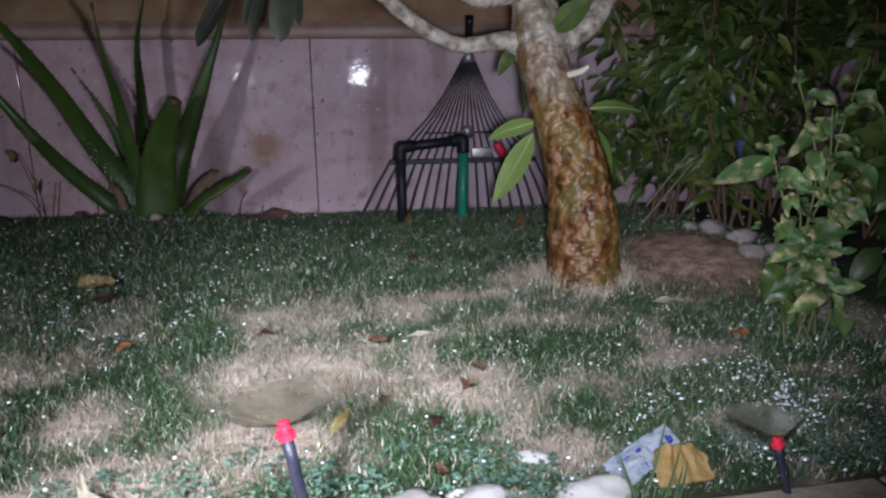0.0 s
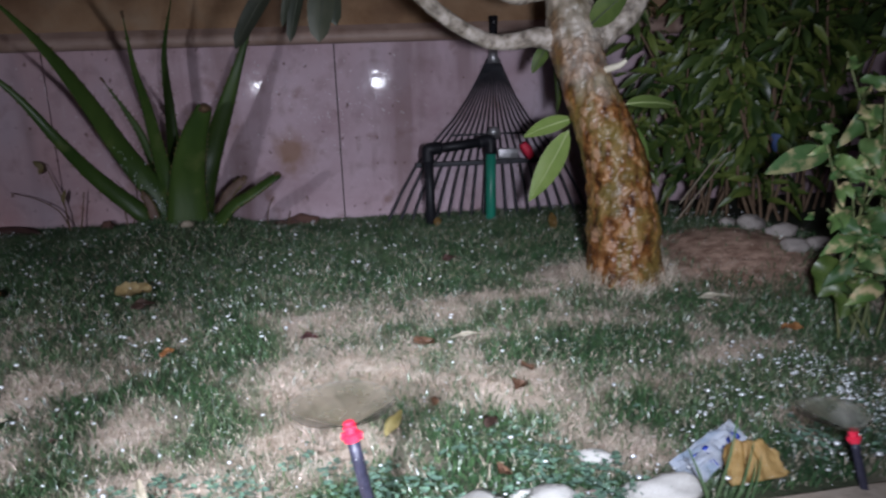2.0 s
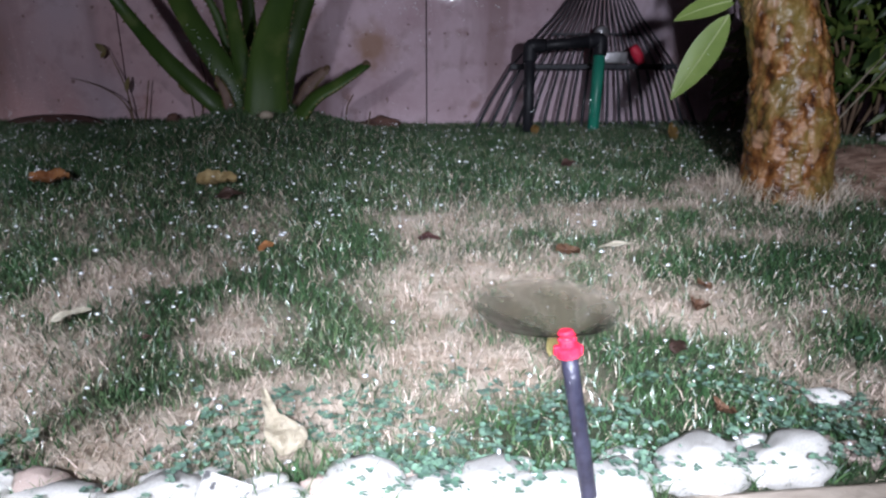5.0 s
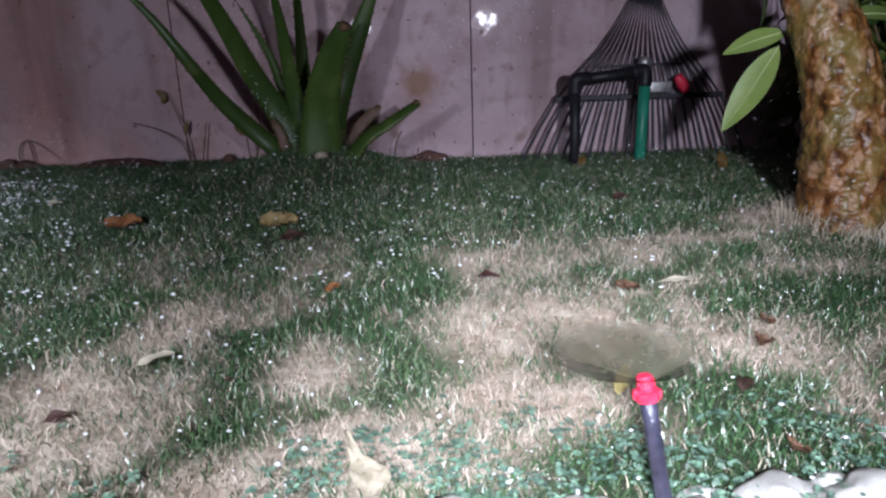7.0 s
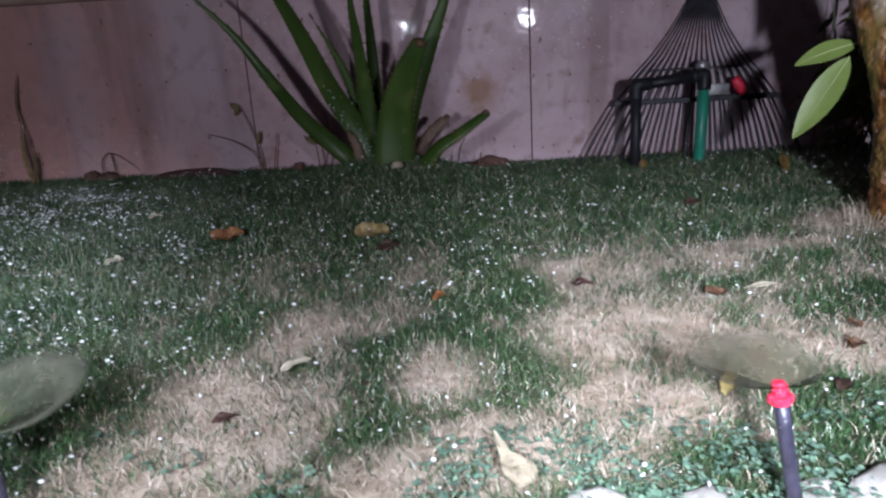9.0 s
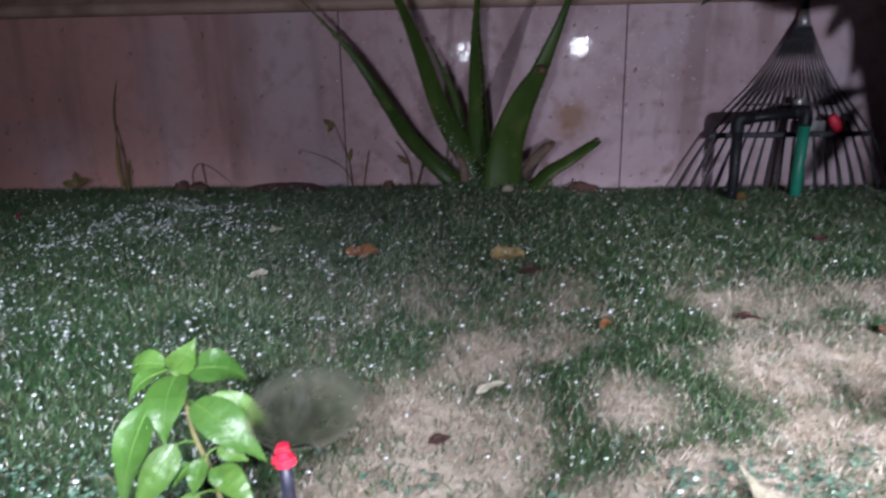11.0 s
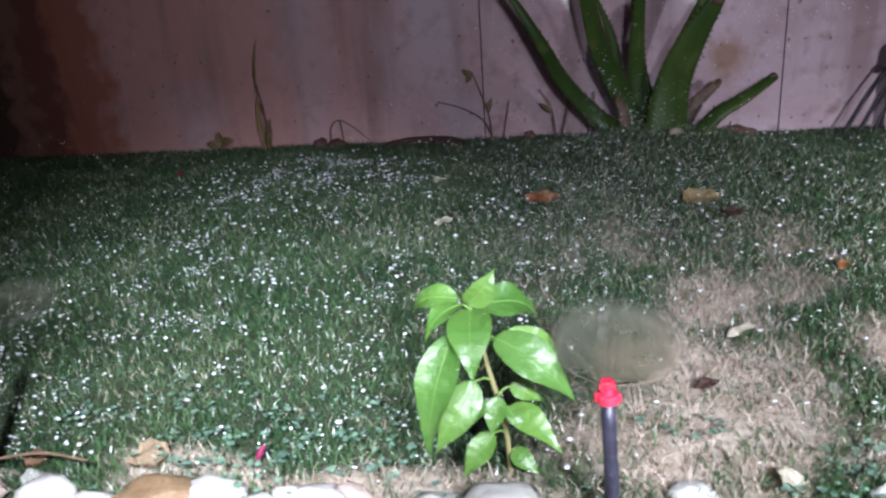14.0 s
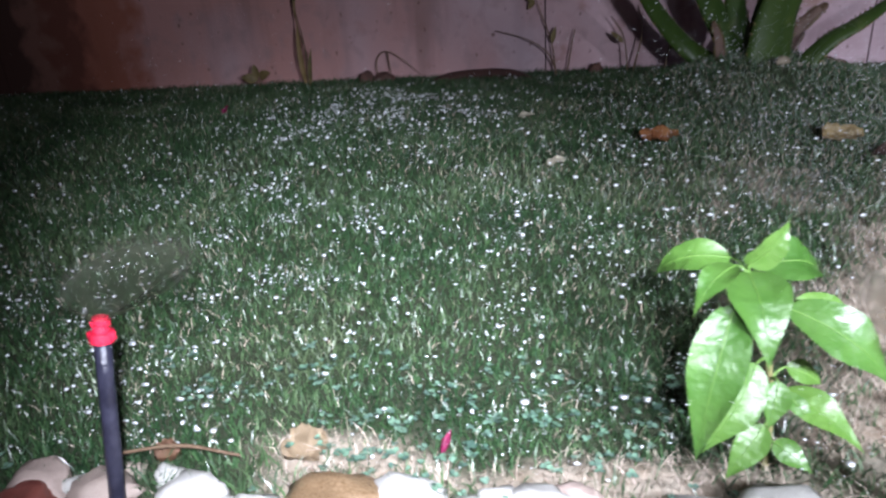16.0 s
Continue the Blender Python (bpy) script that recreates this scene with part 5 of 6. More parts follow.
litter("fallen_leaf", 0.135, -1.205, 0.020, 0.010, 1.4, M_RUSTLEAF, "small brown dead leaf on the grass", lift=0.012)
litter("fallen_leaf", -0.782, -0.607, 0.03, 0.014, 0.1, M_PALE, "small pale dead leaf on the grass", lift=0.012)
litter("fallen_leaf", -0.734, -0.872, 0.03, 0.018, 0.5, M_PALE, "small pale dead leaf on the grass", lift=0.012)
litter("fallen_leaf", 0.60, -0.98, 0.05, 0.012, -0.4, M_PALE, "narrow pale green fallen leaf", lift=0.012)
litter("fallen_leaf", 0.655, -1.10, 0.03, 0.018, -0.7, M_DEAD, "small brown dead leaf on the grass", lift=0.014)
litter("fallen_leaf", 0.197, -1.051, 0.05, 0.008, -0.15, M_PALE, "narrow bleached leaf on dry grass", lift=0.014)
ragged(-0.921, -1.418, 0.034, 0.034, 0.6, M_TAN, "tan crumpled leaf by the pebbles", 13.0, 0.010)
ragged(-1.018, -1.436, 0.018, 0.022, 0.6, M_RUSTLEAF, "small rust-brown dead leaf by the pebbles", 14.0, 0.012)
ragged(-0.394, -1.436, 0.020, 0.022, 0.5, M_PALE, "small bleached leaf scrap by the pebbles", 12.0, 0.012)
litter("fallen_leaf", 0.24, -0.24, 0.03, 0.02, 1.2, M_DEAD, "small brown leaf by the pipe", lift=0.012, tilt=0.6)
litter("fallen_leaf", 0.49, -0.42, 0.05, 0.02, 1.4, M_DEAD, "brown dead leaf behind the tree", lift=0.014, tilt=0.8)
bm = bmesh.new()
TL, TR, BR, BL = Vector((0.394, -1.402, 0.0)), Vector((0.443, -1.402, -0.003)), Vector((0.449, -1.424, -0.026)), Vector((0.387, -1.428, -0.029))
grid = []
for i in range(25):
    u = i / 24
    row = []
    for j in range(15):
        v = j / 14
        p = TL.lerp(TR, u).lerp(BL.lerp(BR, u), v)
        ragged = Vector((0.004 * noise.noise(Vector((v * 5, u * 5, 1.0))) * abs(2 * u - 1), 0, 0.005 * noise.noise(Vector((u * 6, 0, 4.0))) * (1 - v) + 0.004 * math.sin(math.pi * u) * (1 - v)))
        pleat = 0.0022 * math.sin(19 * (u - 0.45) / (0.45 + v * 0.5)) * math.exp(-((u - 0.45) / 0.28) ** 2) + 0.004 * noise.noise(p * 60)
        row.append(bm.verts.new(p + ragged + Vector((0, -pleat, pleat * 0.6))))
    grid.append(row)
for i in range(24):
    for j in range(14):
        if (i, j) not in ((0, 0), (23, 0), (23, 1), (22, 0), (0, 13), (23, 13)):
            bm.faces.new((grid[i][j], grid[i][j + 1], grid[i + 1][j + 1], grid[i + 1][j]))
bmesh.ops.solidify(bm, geom=bm.faces[:], thickness=0.0008)
single("fallen_leaf", bm, M_OCHRE, "broad yellow-brown dead leaf propped by the packet", "leaf", "fallen leaves")
litter("petal", -0.818, -1.412, 0.015, 0.006, 1.2, M_PETAL, "pink fallen petal on the grass", "petal", lift=0.016, tilt=0.8, group="petals")
litter("petal", -1.40, -0.45, 0.018, 0.012, 1.2, M_PETAL, "pink fallen petal on the grass", "petal", lift=0.012, tilt=0.8, group="petals")
litter("petal", -0.29, -1.235, 0.009, 0.005, 0.2, M_DARKDEAD, "small withered brown petal on the grass", "petal", lift=0.012, group="petals")
bm = bmesh.new()
top_, low_ = Vector((-0.1595, -1.362, -0.010)), Vector((-0.141, -1.407, -0.033))
rows = []
for i in range(17):
    u = i / 16
    w = 0.003 + 0.007 * min(1, u / 0.3) * (1 - 0.25 * math.sin(math.pi * min(1, u / 0.5))) + 0.016 * float(smooth01(0.40, 0.75, u)) - 0.010 * float(smooth01(0.85, 1.0, u))
    row = []
    for j in range(11):
        v = j / 10 - 0.5
        p = top_.lerp(low_, u) + Vector((1, 0.35, 0)) * (w * v + 0.007 * float(smooth01(0.3, 0.9, u)))
        p.z += 0.005 * noise.noise(p * 70) + 0.010 * v * v * (1 - u) + 0.003 * noise.noise(p * 160) + 0.004
        row.append(bm.verts.new(p))
    rows.append(row)
for a, c in zip(rows, rows[1:]):
    for k in range(10):
        bm.faces.new((a[k], a[k + 1], c[k + 1], c[k]))
bmesh.ops.solidify(bm, geom=bm.faces[:], thickness=0.0008)
single("fallen_leaf", bm, M_WHITE, "bleached white curled leaf on dry grass", "leaf", "fallen leaves")

bm = bmesh.new()
tube(bm, [(-1.045, -1.452, -0.016, 0.0012), (-1.00, -1.446, -0.012, 0.0015), (-0.955, -1.450, -0.015, 0.0010)], 0, 6, 10, 0.2, 90)
single("dry_stick", bm, M_TWIG, "thin reddish twig lying by the pebbles", "stick", "dry sticks")

# ---- packet ----
packet = thing("paper_packet", (0.41, -1.385, -0.04), "crumpled pale blue packet with blue print", "packet")
A, B, C, D = Vector((0.351, -1.378, -0.035)), Vector((0.427, -1.352, -0.010)), Vector((0.438, -1.368, -0.026)), Vector((0.367, -1.418, -0.040))
bm = bmesh.new()
grid = [[None] * 15 for _ in range(15)]
for i in range(15):
    for j in range(15):
        u, v = i / 14, j / 14
        p = A.lerp(B, u).lerp(D.lerp(C, u), v)
        p.z += 0.004 * math.sin(math.pi * u) * math.sin(math.pi * v) + 0.006 * noise.noise(p * 45) + 0.004 * abs(noise.noise(p * 95)) + 0.007
        grid[i][j] = bm.verts.new(p)
for i in range(14):
    for j in range(14):
        bm.faces.new((grid[i][j], grid[i][j + 1], grid[i + 1][j + 1], grid[i + 1][j]))
bmesh.ops.solidify(bm, geom=bm.faces[:], thickness=0.0016)
part("sheet", bm, M_PAPER, packet, "", False)
for u0, v0, du, dv in ((0.82, 0.56, 0.05, 0.22), (0.80, 0.76, 0.12, 0.06), (0.88, 0.60, 0.04, 0.16), (0.70, 0.62, 0.05, 0.16), (0.60, 0.66, 0.04, 0.18), (0.60, 0.84, 0.12, 0.05), (0.22, 0.28, 0.06, 0.07), (0.38, 0.34, 0.06, 0.12), (0.30, 0.30, 0.012, 0.5), (0.36, 0.55, 0.012, 0.4)):
    bm = bmesh.new()
    q = []
    for u, v in ((u0, v0), (u0 + du, v0), (u0 + du, v0 + dv), (u0, v0 + dv)):
        p = A.lerp(B, u).lerp(D.lerp(C, u), v)
        p.z += 0.004 * math.sin(math.pi * u) * math.sin(math.pi * v) + 0.006 * noise.noise(p * 45) + 0.004 * abs(noise.noise(p * 95)) + 0.0078
        q.append(p)
    vs = [bm.verts.new(p) for p in q] + [bm.verts.new(p - Vector((0, 0, 0.002))) for p in q]
    for f in ((0, 1, 2, 3), (0, 4, 5, 1), (1, 5, 6, 2), (2, 6, 7, 3), (3, 7, 4, 0)):
        bm.faces.new([vs[k] for k in f])
    part("print_mark", bm, M_INK, packet)
tuft = thing("grass_tuft", (0.415, -1.43, -0.04), "tall thin grass blades before the packet", "grass")
for a, c in (((0.368, -1.435, -0.045), (0.392, -1.43, 0.074)), ((0.366, -1.436, -0.045), (0.340, -1.43, 0.026)), ((0.384, -1.44, -0.045), (0.405, -1.435, 0.028)),
             ((0.394, -1.44, -0.045), (0.408, -1.436, 0.004)), ((0.400, -1.44, -0.045), (0.412, -1.436, 0.010))):
    bm = bmesh.new()
    leaf(bm, a, c, 0.0035, (0.2, -1, 0.3), 0.05, 0.3, 8, 0.5)
    part("blade", bm, M_GRASS, tuft)

# ---- weeds and rubble along the wall ----
def weed(at, lines, label, leaves=()):
    th = thing("weed", at, label, "weed", "weeds along the wall")
    for pts in lines:
        bm = bmesh.new()
        tube(bm, [(*p, 0.0022 - 0.0004 * i) for i, p in enumerate(pts)], 0, 6, 14, 0.2, 60)
        part("stem", bm, M_TWIG, th)
    for a, c, w in leaves:
        bm = bmesh.new()
        leaf(bm, a, c, w, (0, -1, 0.4), 0.1, 0.2, 6, 0.8)
        part("leaf", bm, M_WEED, th)


weed((-1.36, -0.04, -0.02), [[(-1.36, -0.05, -0.03), (-1.355, -0.04, 0.08), (-1.37, -0.03, 0.17)], [(-1.352, -0.05, -0.03), (-1.35, -0.045, 0.06), (-1.365, -0.04, 0.12)]],
     "withered upright weed against the wall", [((-1.368, -0.04, 0.14), (-1.350, -0.03, 0.29), 0.007), ((-1.355, -0.06, -0.02), (-1.362, -0.05, 0.15), 0.014), ((-1.345, -0.06, -0.02), (-1.335, -0.05, 0.08), 0.012)])
weed((-0.74, -0.05, -0.01), [[(-0.72, -0.05, -0.02), (-0.745, -0.05, 0.04), (-0.80, -0.04, 0.075), (-0.87, -0.03, 0.095)], [(-0.725, -0.05, -0.02), (-0.735, -0.04, 0.06), (-0.76, -0.03, 0.13), (-0.775, -0.03, 0.17)], [(-0.70, -0.05, -0.02), (-0.69, -0.04, 0.04), (-0.68, -0.04, 0.09)]],
     "dry branching weed against the wall", [((-0.735, -0.045, 0.06), (-0.725, -0.04, 0.10), 0.012), ((-0.775, -0.03, 0.155), (-0.80, -0.03, 0.175), 0.016), ((-0.775, -0.03, 0.16), (-0.79, -0.03, 0.14), 0.014)])
weed((-1.15, -0.04, -0.01), [[(-1.17, -0.04, -0.02), (-1.175, -0.03, 0.035), (-1.15, -0.03, 0.06), (-1.11, -0.03, 0.04), (-1.06, -0.04, 0.0)], [(-1.145, -0.03, 0.06), (-1.14, -0.03, 0.0)]], "arching dry stem against the wall")
weed((-0.56, -0.10, 0.0), [[(-0.56, -0.10, -0.01), (-0.57, -0.09, 0.07), (-0.60, -0.08, 0.12)], [(-0.55, -0.10, -0.01), (-0.53, -0.09, 0.08), (-0.54, -0.08, 0.14)], [(-0.48, -0.12, 0.0), (-0.47, -0.11, 0.06), (-0.465, -0.1, 0.11)]],
     "dry weeds beside the aloe", [((-0.57, -0.09, 0.06), (-0.60, -0.08, 0.085), 0.012), ((-0.47, -0.11, 0.04), (-0.455, -0.1, 0.08), 0.01)])
weed((-1.48, -0.07, -0.01), [[(-1.48, -0.07, -0.02), (-1.475, -0.07, 0.02)]], "small dark weed at the wall's foot", [((-1.48, -0.07, 0.01), (-1.52, -0.08, 0.02), 0.025), ((-1.475, -0.07, 0.015), (-1.44, -0.08, 0.03), 0.025), ((-1.48, -0.07, 0.015), (-1.485, -0.07, 0.05), 0.02)])
weed((-0.18, -0.10, 0.0), [[(-0.20, -0.12, -0.02), (-0.195, -0.11, 0.03), (-0.18, -0.10, 0.06)], [(-0.15, -0.10, -0.03), (-0.14, -0.10, 0.02)]], "thin dry weed by the wall")


def rubble(x_, y_, sx, sy, sz, label, seed, material):
    bm = bmesh.new()
    bmesh.ops.create_icosphere(bm, subdivisions=3, radius=1)
    for v in bm.verts:
        v.co *= 1 + 0.35 * noise.noise(v.co * 1.3 + Vector((seed, 0, 0))) + 0.12 * noise.noise(v.co * 4 + Vector((seed, 2, 0)))
        v.co = Vector((v.co.x * sx + x_, v.co.y * sy + y_, v.co.z * sz + z_at(x_, y_) + sz * 0.3))
    single("rubble", bm, material, label, "rubble", "rubble along the wall")


rubble(-0.115, -0.06, 0.045, 0.02, 0.022, "dark clod of earth at the wall's foot", 1.0, M_BRICK)
rubble(-0.155, -0.07, 0.05, 0.02, 0.012, "dark clod of earth at the wall's foot", 2.0, M_BRICK)
rubble(-1.20, -0.05, 0.022, 0.02, 0.022, "dark rubble piece by the wall", 3.0, M_BRICK)
rubble(-1.155, -0.05, 0.026, 0.02, 0.018, "reddish rubble piece by the wall", 4.0, M_BRICK)
rubble(-0.63, -0.05, 0.016, 0.014, 0.018, "dark rubble piece by the wall", 5.0, M_BRICK)
bm = bmesh.new()
tube(bm, [(-1.03, -0.07, -0.020, 0.010), (-0.98, -0.065, -0.006, 0.013), (-0.90, -0.06, -0.003, 0.014), (-0.83, -0.065, -0.006, 0.013), (-0.78, -0.08, -0.022, 0.010)], 0, 10, 24, 0.1, 30)
single("old_hose", bm, M_HOSE, "piece of dark old hose lying by the wall", "hose")


# ---- grass, clover, drops ----
def mesh_arrays(name, co, quads, tris, material, label, category):
    me = bpy.data.meshes.new(name)
    me.vertices.add(len(co))
    me.vertices.foreach_set("co", co.astype(np.float32).ravel())
    loops = np.concatenate([quads.ravel(), tris.ravel()]).astype(np.int32)
    starts = np.concatenate([np.arange(len(quads)) * 4, len(quads) * 4 + np.arange(len(tris)) * 3]).astype(np.int32)
    me.loops.add(len(loops))
    me.loops.foreach_set("vertex_index", loops)
    me.polygons.add(len(starts))
    me.polygons.foreach_set("loop_start", starts)
    me.update(calc_edges=True)
    me.validate()
    me.materials.append(material)
    return tagged(new(name, me), label, category, kind="stuff")


def blades(name, x_, y_, long, wide, lean, material, label, rng, category="grass"):
    n = len(x_)
    z_ = height(x_, y_) - 0.002
    a, f = rng.rand(n) * 6.283, rng.rand(n) * 6.283
    base = np.stack([x_, y_, z_], -1)
    side = np.stack([np.cos(f), np.sin(f), 0 * f], -1) * wide[:, None] / 2
    out = np.stack([np.cos(a), np.sin(a), 0 * a], -1)
    up = np.array([0, 0, 1.0])
    mid = base + up * (long * 0.55)[:, None] + out * (long * lean * 0.35)[:, None]
    tip = base + up * (long * np.sqrt(np.clip(1 - lean ** 2 * 0.6, 0.05, 1)))[:, None] + out * (long * lean)[:, None]
    co = np.stack([base - side, base + side, mid + side * 0.75, mid - side * 0.75, tip], 1).reshape(-1, 3)
    k = np.arange(n)[:, None] * 5
    return mesh_arrays(name, co, k + np.array([[0, 1, 2, 3]]), k + np.array([[3, 2, 4]]), material, label, category)


rng = np.random.RandomState(3)


def on_lawn(x_, y_):
    """True on the lawn's side of the kerb."""
    return y_ > -1.475 + 0.062 * np.maximum(0.0, np.minimum(x_, 0.9) + 0.2) + 0.006


def scatter(n, x0, x1, y0, y1):
    return x0 + (x1 - x0) * rng.rand(n), y0 + (y1 - y0) * rng.rand(n)


gx, gy = scatter(480000, -2.3, 1.35, -1.466, -0.01)
d, br = dryness(gx, gy), bare(gx, gy)
keep = (rng.rand(len(gx)) > 0.95 * d ** 0.75) & (rng.rand(len(gx)) > 0.97 * br) & (rng.rand(len(gx)) > bed(gx, gy))
keep &= (rng.rand(len(gx)) < np.where(gy < -0.9, 1.0, 0.62)) & on_lawn(gx, gy)
gx, gy = gx[keep], gy[keep]
tall = 0.008 + 0.010 * rng.rand(len(gx)) * (0.6 + 0.8 * field(gx, gy, 12, 9))
tall *= 1 + 0.8 * smooth01(-1.38, -1.45, gy) * field(gx, gy, 18, 44)
blades("lawn_grass", gx, gy, tall, 0.0009 + 0.0010 * rng.rand(len(gx)), 0.25 + 0.65 * rng.rand(len(gx)), M_GRASS, "short wet green lawn grass", rng)
gx, gy = scatter(420000, -2.3, 1.35, -1.46, -0.01)
d, br = dryness(gx, gy), bare(gx, gy)
keep = (rng.rand(len(gx)) < 0.05 + 0.08 * smooth01(-0.75, -0.4, gx) + 0.09 * smooth01(0.35, 0.7, field(gx, gy, 5, 41)) + 0.05 * smooth01(-0.6, -0.3, gx) + 0.40 * d * (1.35 - 0.9 * d)) & (rng.rand(len(gx)) > 0.96 * br) & (rng.rand(len(gx)) > bed(gx, gy))
gx, gy = gx[keep], gy[keep]
tall = (0.006 + 0.010 * rng.rand(len(gx)) ** 1.6) * (1.1 - 0.62 * dryness(gx, gy))
ok = on_lawn(gx, gy)
gx, gy, tall = gx[ok], gy[ok], tall[ok]
blades("dry_grass", gx, gy, tall, 0.0006 + 0.0008 * rng.rand(len(gx)), 0.6 + 0.39 * rng.rand(len(gx)), M_DRY, "dry straw-coloured lawn grass", rng)
gx, gy = scatter(150000, -1.1, 0.85, -1.46, -0.65)
d = dryness(gx, gy)
keep = (rng.rand(len(gx)) < 0.55 * smooth01(0.05, 0.8, d) * (0.45 + 0.9 * field(gx, gy, 45, 51))) & on_lawn(gx, gy) & (rng.rand(len(gx)) > bare(gx, gy))
gx, gy = gx[keep], gy[keep]
blades("straw", gx, gy, 0.010 + 0.016 * rng.rand(len(gx)) ** 2, 0.0005 + 0.0006 * rng.rand(len(gx)), 0.82 + 0.175 * rng.rand(len(gx)), M_STRAW, "matted dry straw on the worn patches of the lawn", rng)
t_ = rng.rand(1300) * 6.283
tx, ty = 0.502 + np.cos(t_) * (0.052 + 0.045 * rng.rand(1300) ** 2), -0.85 + np.sin(t_) * (0.052 + 0.045 * rng.rand(1300) ** 2)
blades("dry_tuft", tx, ty, 0.012 + 0.026 * rng.rand(1300), np.full(1300, 0.0013), 0.2 + 0.6 * rng.rand(1300), M_DRY, "dry grass tuft round the trunk", rng)

# clover: three round leaflets on each stalk
cx, cy = scatter(11000, -1.3, 0.75, -1.474, -1.24)
near = smooth01(-1.24, -1.38, cy)
keep = (rng.rand(len(cx)) < near) & (field(cx, cy, 16, 12) + 0.25 * field(cx, cy, 50, 13) > 0.53 + 0.17 * smooth01(-0.1, -0.3, cx)) & on_lawn(cx, cy)
keep &= ((cy > -1.462) | (rng.rand(len(cx)) < 0.5)) & (rng.rand(len(cx)) > 0.7 * smooth01(-0.12, -0.25, cx))
cx, cy = cx[keep], cy[keep]
co, tri = [], []
for px, py in zip(cx, cy):
    z0 = z_at(px, py) + rng.uniform(0.006, 0.016) + (0.008 if py < -1.42 else 0)
    r = rng.uniform(0.0011, 0.0026)
    a0 = rng.uniform(0, 6.28)
    for k in range(3):
        a = a0 + k * 2.094
        c = np.array([px + math.cos(a) * r, py + math.sin(a) * r, z0])
        i0 = len(co)
        co.append(c + [0, 0, -0.001])
        tx_, ty_ = rng.uniform(-0.5, 0.3), rng.uniform(-0.5, 0.3)
        for q in range(7):
            w = q * 2 * math.pi / 7
            co.append(c + [math.cos(w) * r, math.sin(w) * r, r * (tx_ * math.cos(w) + ty_ * math.sin(w))])
        tri += [(i0, i0 + 1 + q, i0 + 1 + (q + 1) % 7) for q in range(7)]
mesh_arrays("clover", np.array(co), np.zeros((0, 4), int), np.array(tri), M_CLOVER, "clover among the grass by the pebbles", "clover")

# water drops caught on the blades
bm = bmesh.new()
bmesh.ops.create_icosphere(bm, subdivisions=1, radius=1)
unit = np.array([v.co for v in bm.verts])
ufac = np.array([[v.index for v in f.verts] for f in bm.faces])
bm.free()
px, py = scatter(330000, -2.2, 1.1, -1.44, -0.08)
wet = 0.06 + 2.4 * np.exp(-(((px + 1.06) / 0.17) ** 2 + ((py + 0.52) / 0.16) ** 2)) + 0.75 * np.exp(-(((px + 1.0) / 0.4) ** 2 + ((py + 1.10) / 0.30) ** 2))
wet += 2.2 * np.exp(-(((px - 0.60) / 0.12) ** 2 + ((py + 1.26) / 0.14) ** 2)) + 3.0 * np.exp(-(((px - 0.49) / 0.07) ** 2 + ((py + 1.37) / 0.05) ** 2)) + 0.2 * np.exp(-(((px + 0.2) / 0.35) ** 2 + ((py + 0.85) / 0.3) ** 2)) + 0.15 * smooth01(-1.1, -1.3, py)
wet *= (1 - 0.5 * smooth01(-1.15, -1.4, px)) * (0.14 + 1.5 * smooth01(0.54, 0.72, 0.55 * field(px, py, 22, 21) + 0.45 * field(px, py, 85, 22))) * (1 - 0.75 * dryness(px, py)) * (1 - bare(px, py))
keep = rng.rand(len(px)) < 0.36 * wet * np.where(px < -0.65, 1.2, 1.1)
px, py = px[keep], py[keep]
rad = (0.00032 + 0.0019 * rng.rand(len(px)) ** 6) * np.where(px < -0.6, 1.0, 1.05)
pz = height(px, py) + 0.010 + 0.012 * rng.rand(len(px))
co = (np.stack([px, py, pz], -1)[:, None] + unit[None] * rad[:, None, None] * (0.5 + np.array([1.7, 1.2, 0.8]) * rng.rand(len(px), 1, 3))).reshape(-1, 3)
tri = (np.arange(len(px))[:, None, None] * len(unit) + ufac[None]).reshape(-1, 3)
drops = mesh_arrays("water_drops", co, np.zeros((0, 4), int), tri, M_DROP, "glinting water drops on the grass", "water")
drops.data.polygons.foreach_set("use_smooth", [True] * len(drops.data.polygons))

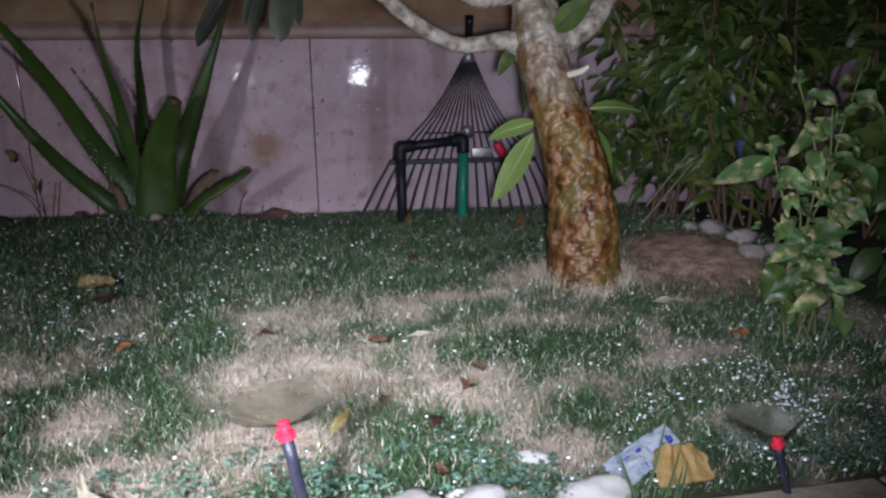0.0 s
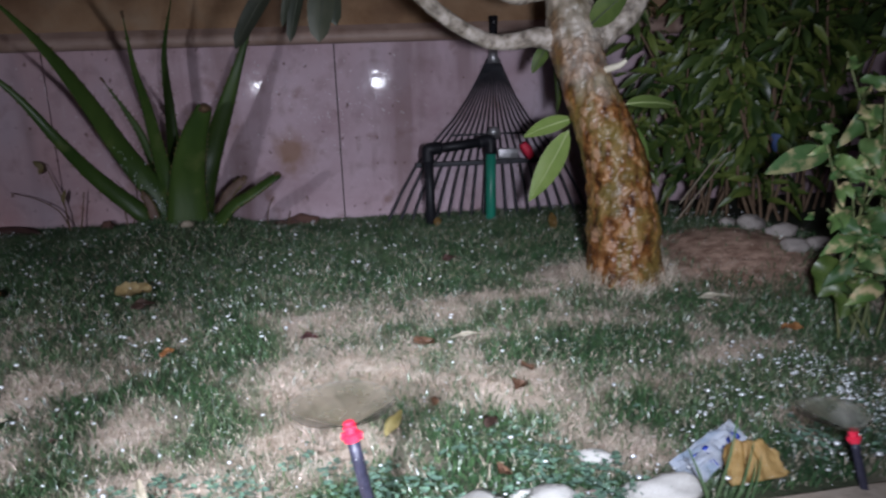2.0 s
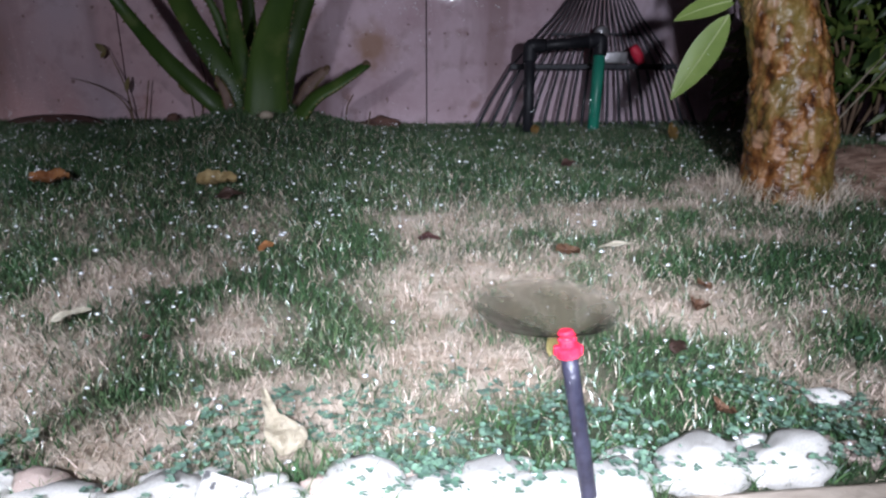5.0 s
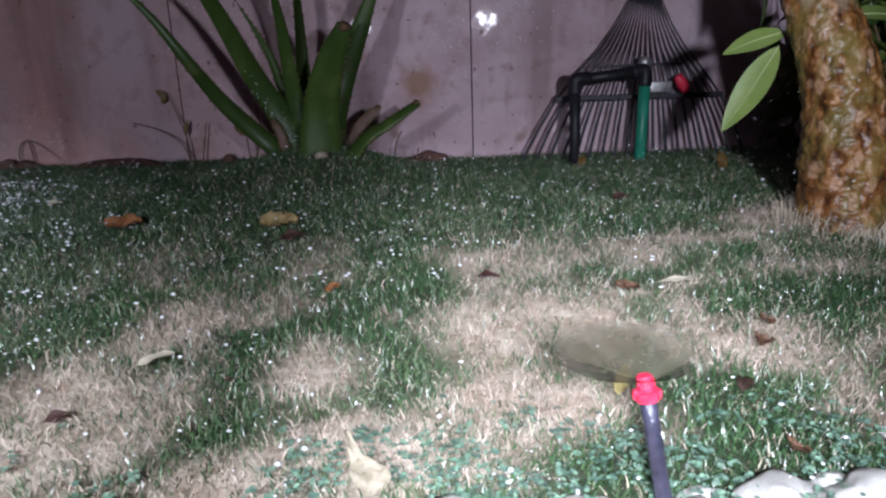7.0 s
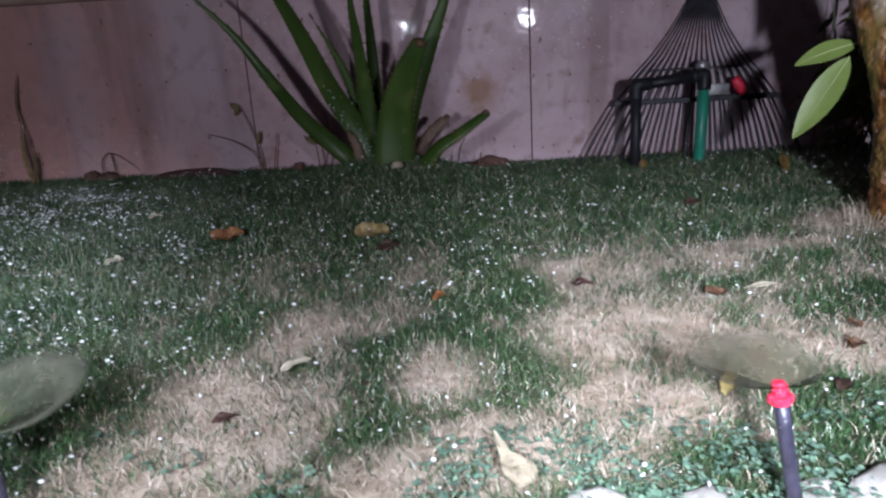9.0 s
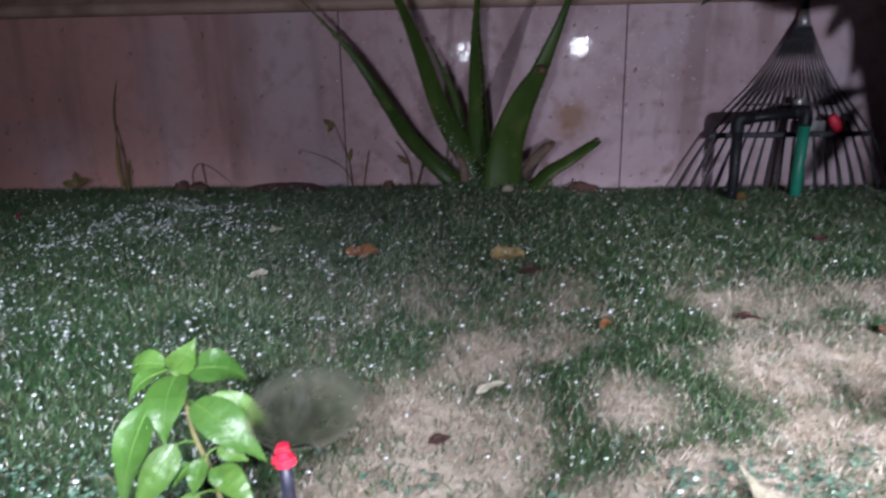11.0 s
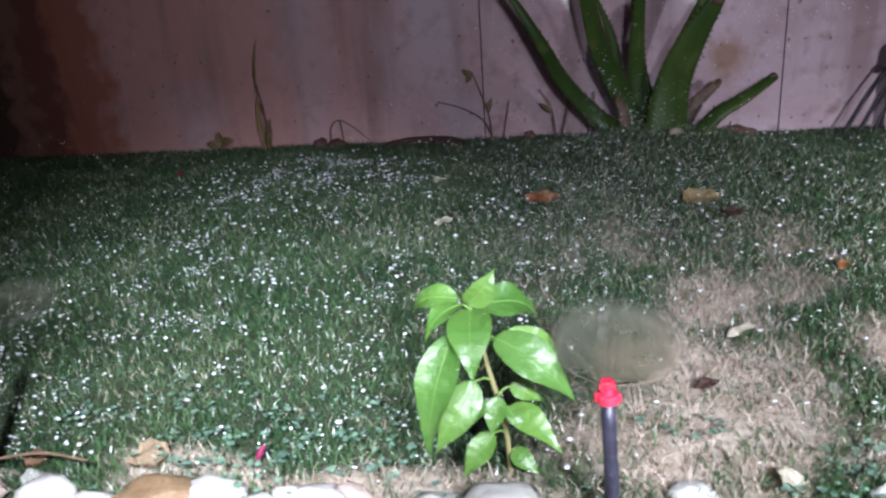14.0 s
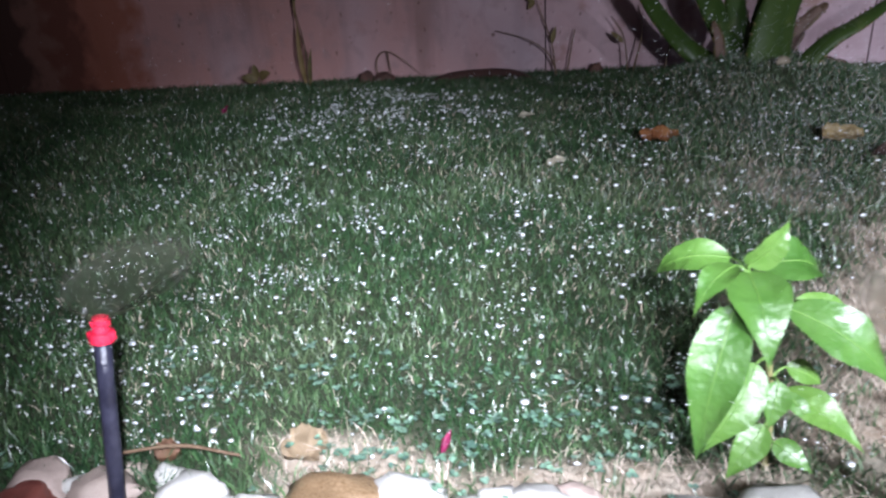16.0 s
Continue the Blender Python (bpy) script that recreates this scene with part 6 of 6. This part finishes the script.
# drops on the wall and the aloe
# wall drops cluster at the torch's reflections to add white sparkle there
n_ = 520
wx = np.concatenate([c + 0.10 * rng.randn(n_ // 4) for c in (0.06, -0.13, -0.44, -0.60)])
wz = 0.30 + 0.07 * rng.randn(len(wx))
keep = (wz < 0.44) & (wz > 0.02)
wx, wz = wx[keep], wz[keep]
rad = 0.0006 + 0.0012 * rng.rand(len(wx)) ** 2
co = (np.stack([wx, np.full(len(wx), -0.0004), wz], -1)[:, None] + unit[None] * np.array([1, 0.5, 1.3]) * rad[:, None, None]).reshape(-1, 3)
tri = (np.arange(len(wx))[:, None, None] * len(unit) + ufac[None]).reshape(-1, 3)
mesh_arrays("wall_drops", co, np.zeros((0, 4), int), tri, M_DROP, "fine water drops on the polished wall", "water")

line = np.array([q for q in spline(B_LEAF, 60)])[4:26]
k = rng.randint(0, len(line), 90)
co = line[k] + np.stack([0.016 * rng.randn(90) - 0.006, -0.016 - 0.006 * rng.rand(90), 0.010 * rng.randn(90)], -1)
rad = 0.0007 + 0.0013 * rng.rand(90) ** 2
co = (co[:, None] + unit[None] * rad[:, None, None]).reshape(-1, 3)
tri = (np.arange(90)[:, None, None] * len(unit) + ufac[None]).reshape(-1, 3)
mesh_arrays("leaf_drops", co, np.zeros((0, 4), int), tri, M_DROP, "water drops on the aloe's leaves", "water")

# spray in the air round the sprinklers
ax, ay, az = [], [], []
for hx, hy, hz, n_ in ((0.044, -1.446, 0.085, 700), (-0.531, -1.466, 0.082, 900), (-1.020, -1.462, 0.105, 350), (0.499, -1.437, 0.035, 500)):
    a, f = rng.rand(n_) * 6.283, rng.rand(n_) ** 0.7
    r = 0.05 + 0.30 * f
    ax.append(hx + r * np.cos(a))
    ay.append(np.clip(hy + r * np.sin(a), -1.60, 0))
    az.append(hz + 0.035 + 0.9 * (r - 0.05) * 0.35 - 1.1 * (r - 0.05) ** 2 + 0.02 * rng.randn(n_))
for hx, hy, hz, n_ in ((-0.531, -1.38, 0.11, 13000), (0.044, -1.36, 0.09, 2200), (-1.020, -1.38, 0.12, 1000)):
    ax.append(hx + 0.10 * rng.randn(n_))
    ay.append(np.clip(hy + 0.16 * np.abs(rng.randn(n_)), -1.60, 0))
    az.append(np.clip(hz + 0.055 * rng.randn(n_) + 0.03, 0.03, 0.4))
ax, ay, az = np.concatenate(ax), np.concatenate(ay), np.concatenate(az)
rad = 0.00014 + 0.00022 * rng.rand(len(ax)) ** 4
co = (np.stack([ax, ay, az], -1)[:, None] + unit[None] * rad[:, None, None]).reshape(-1, 3)
tri = (np.arange(len(ax))[:, None, None] * len(unit) + ufac[None]).reshape(-1, 3)
mesh_arrays("water_spray", co, np.zeros((0, 4), int), tri, M_DROP, "fine spray thrown by the sprinklers", "water")
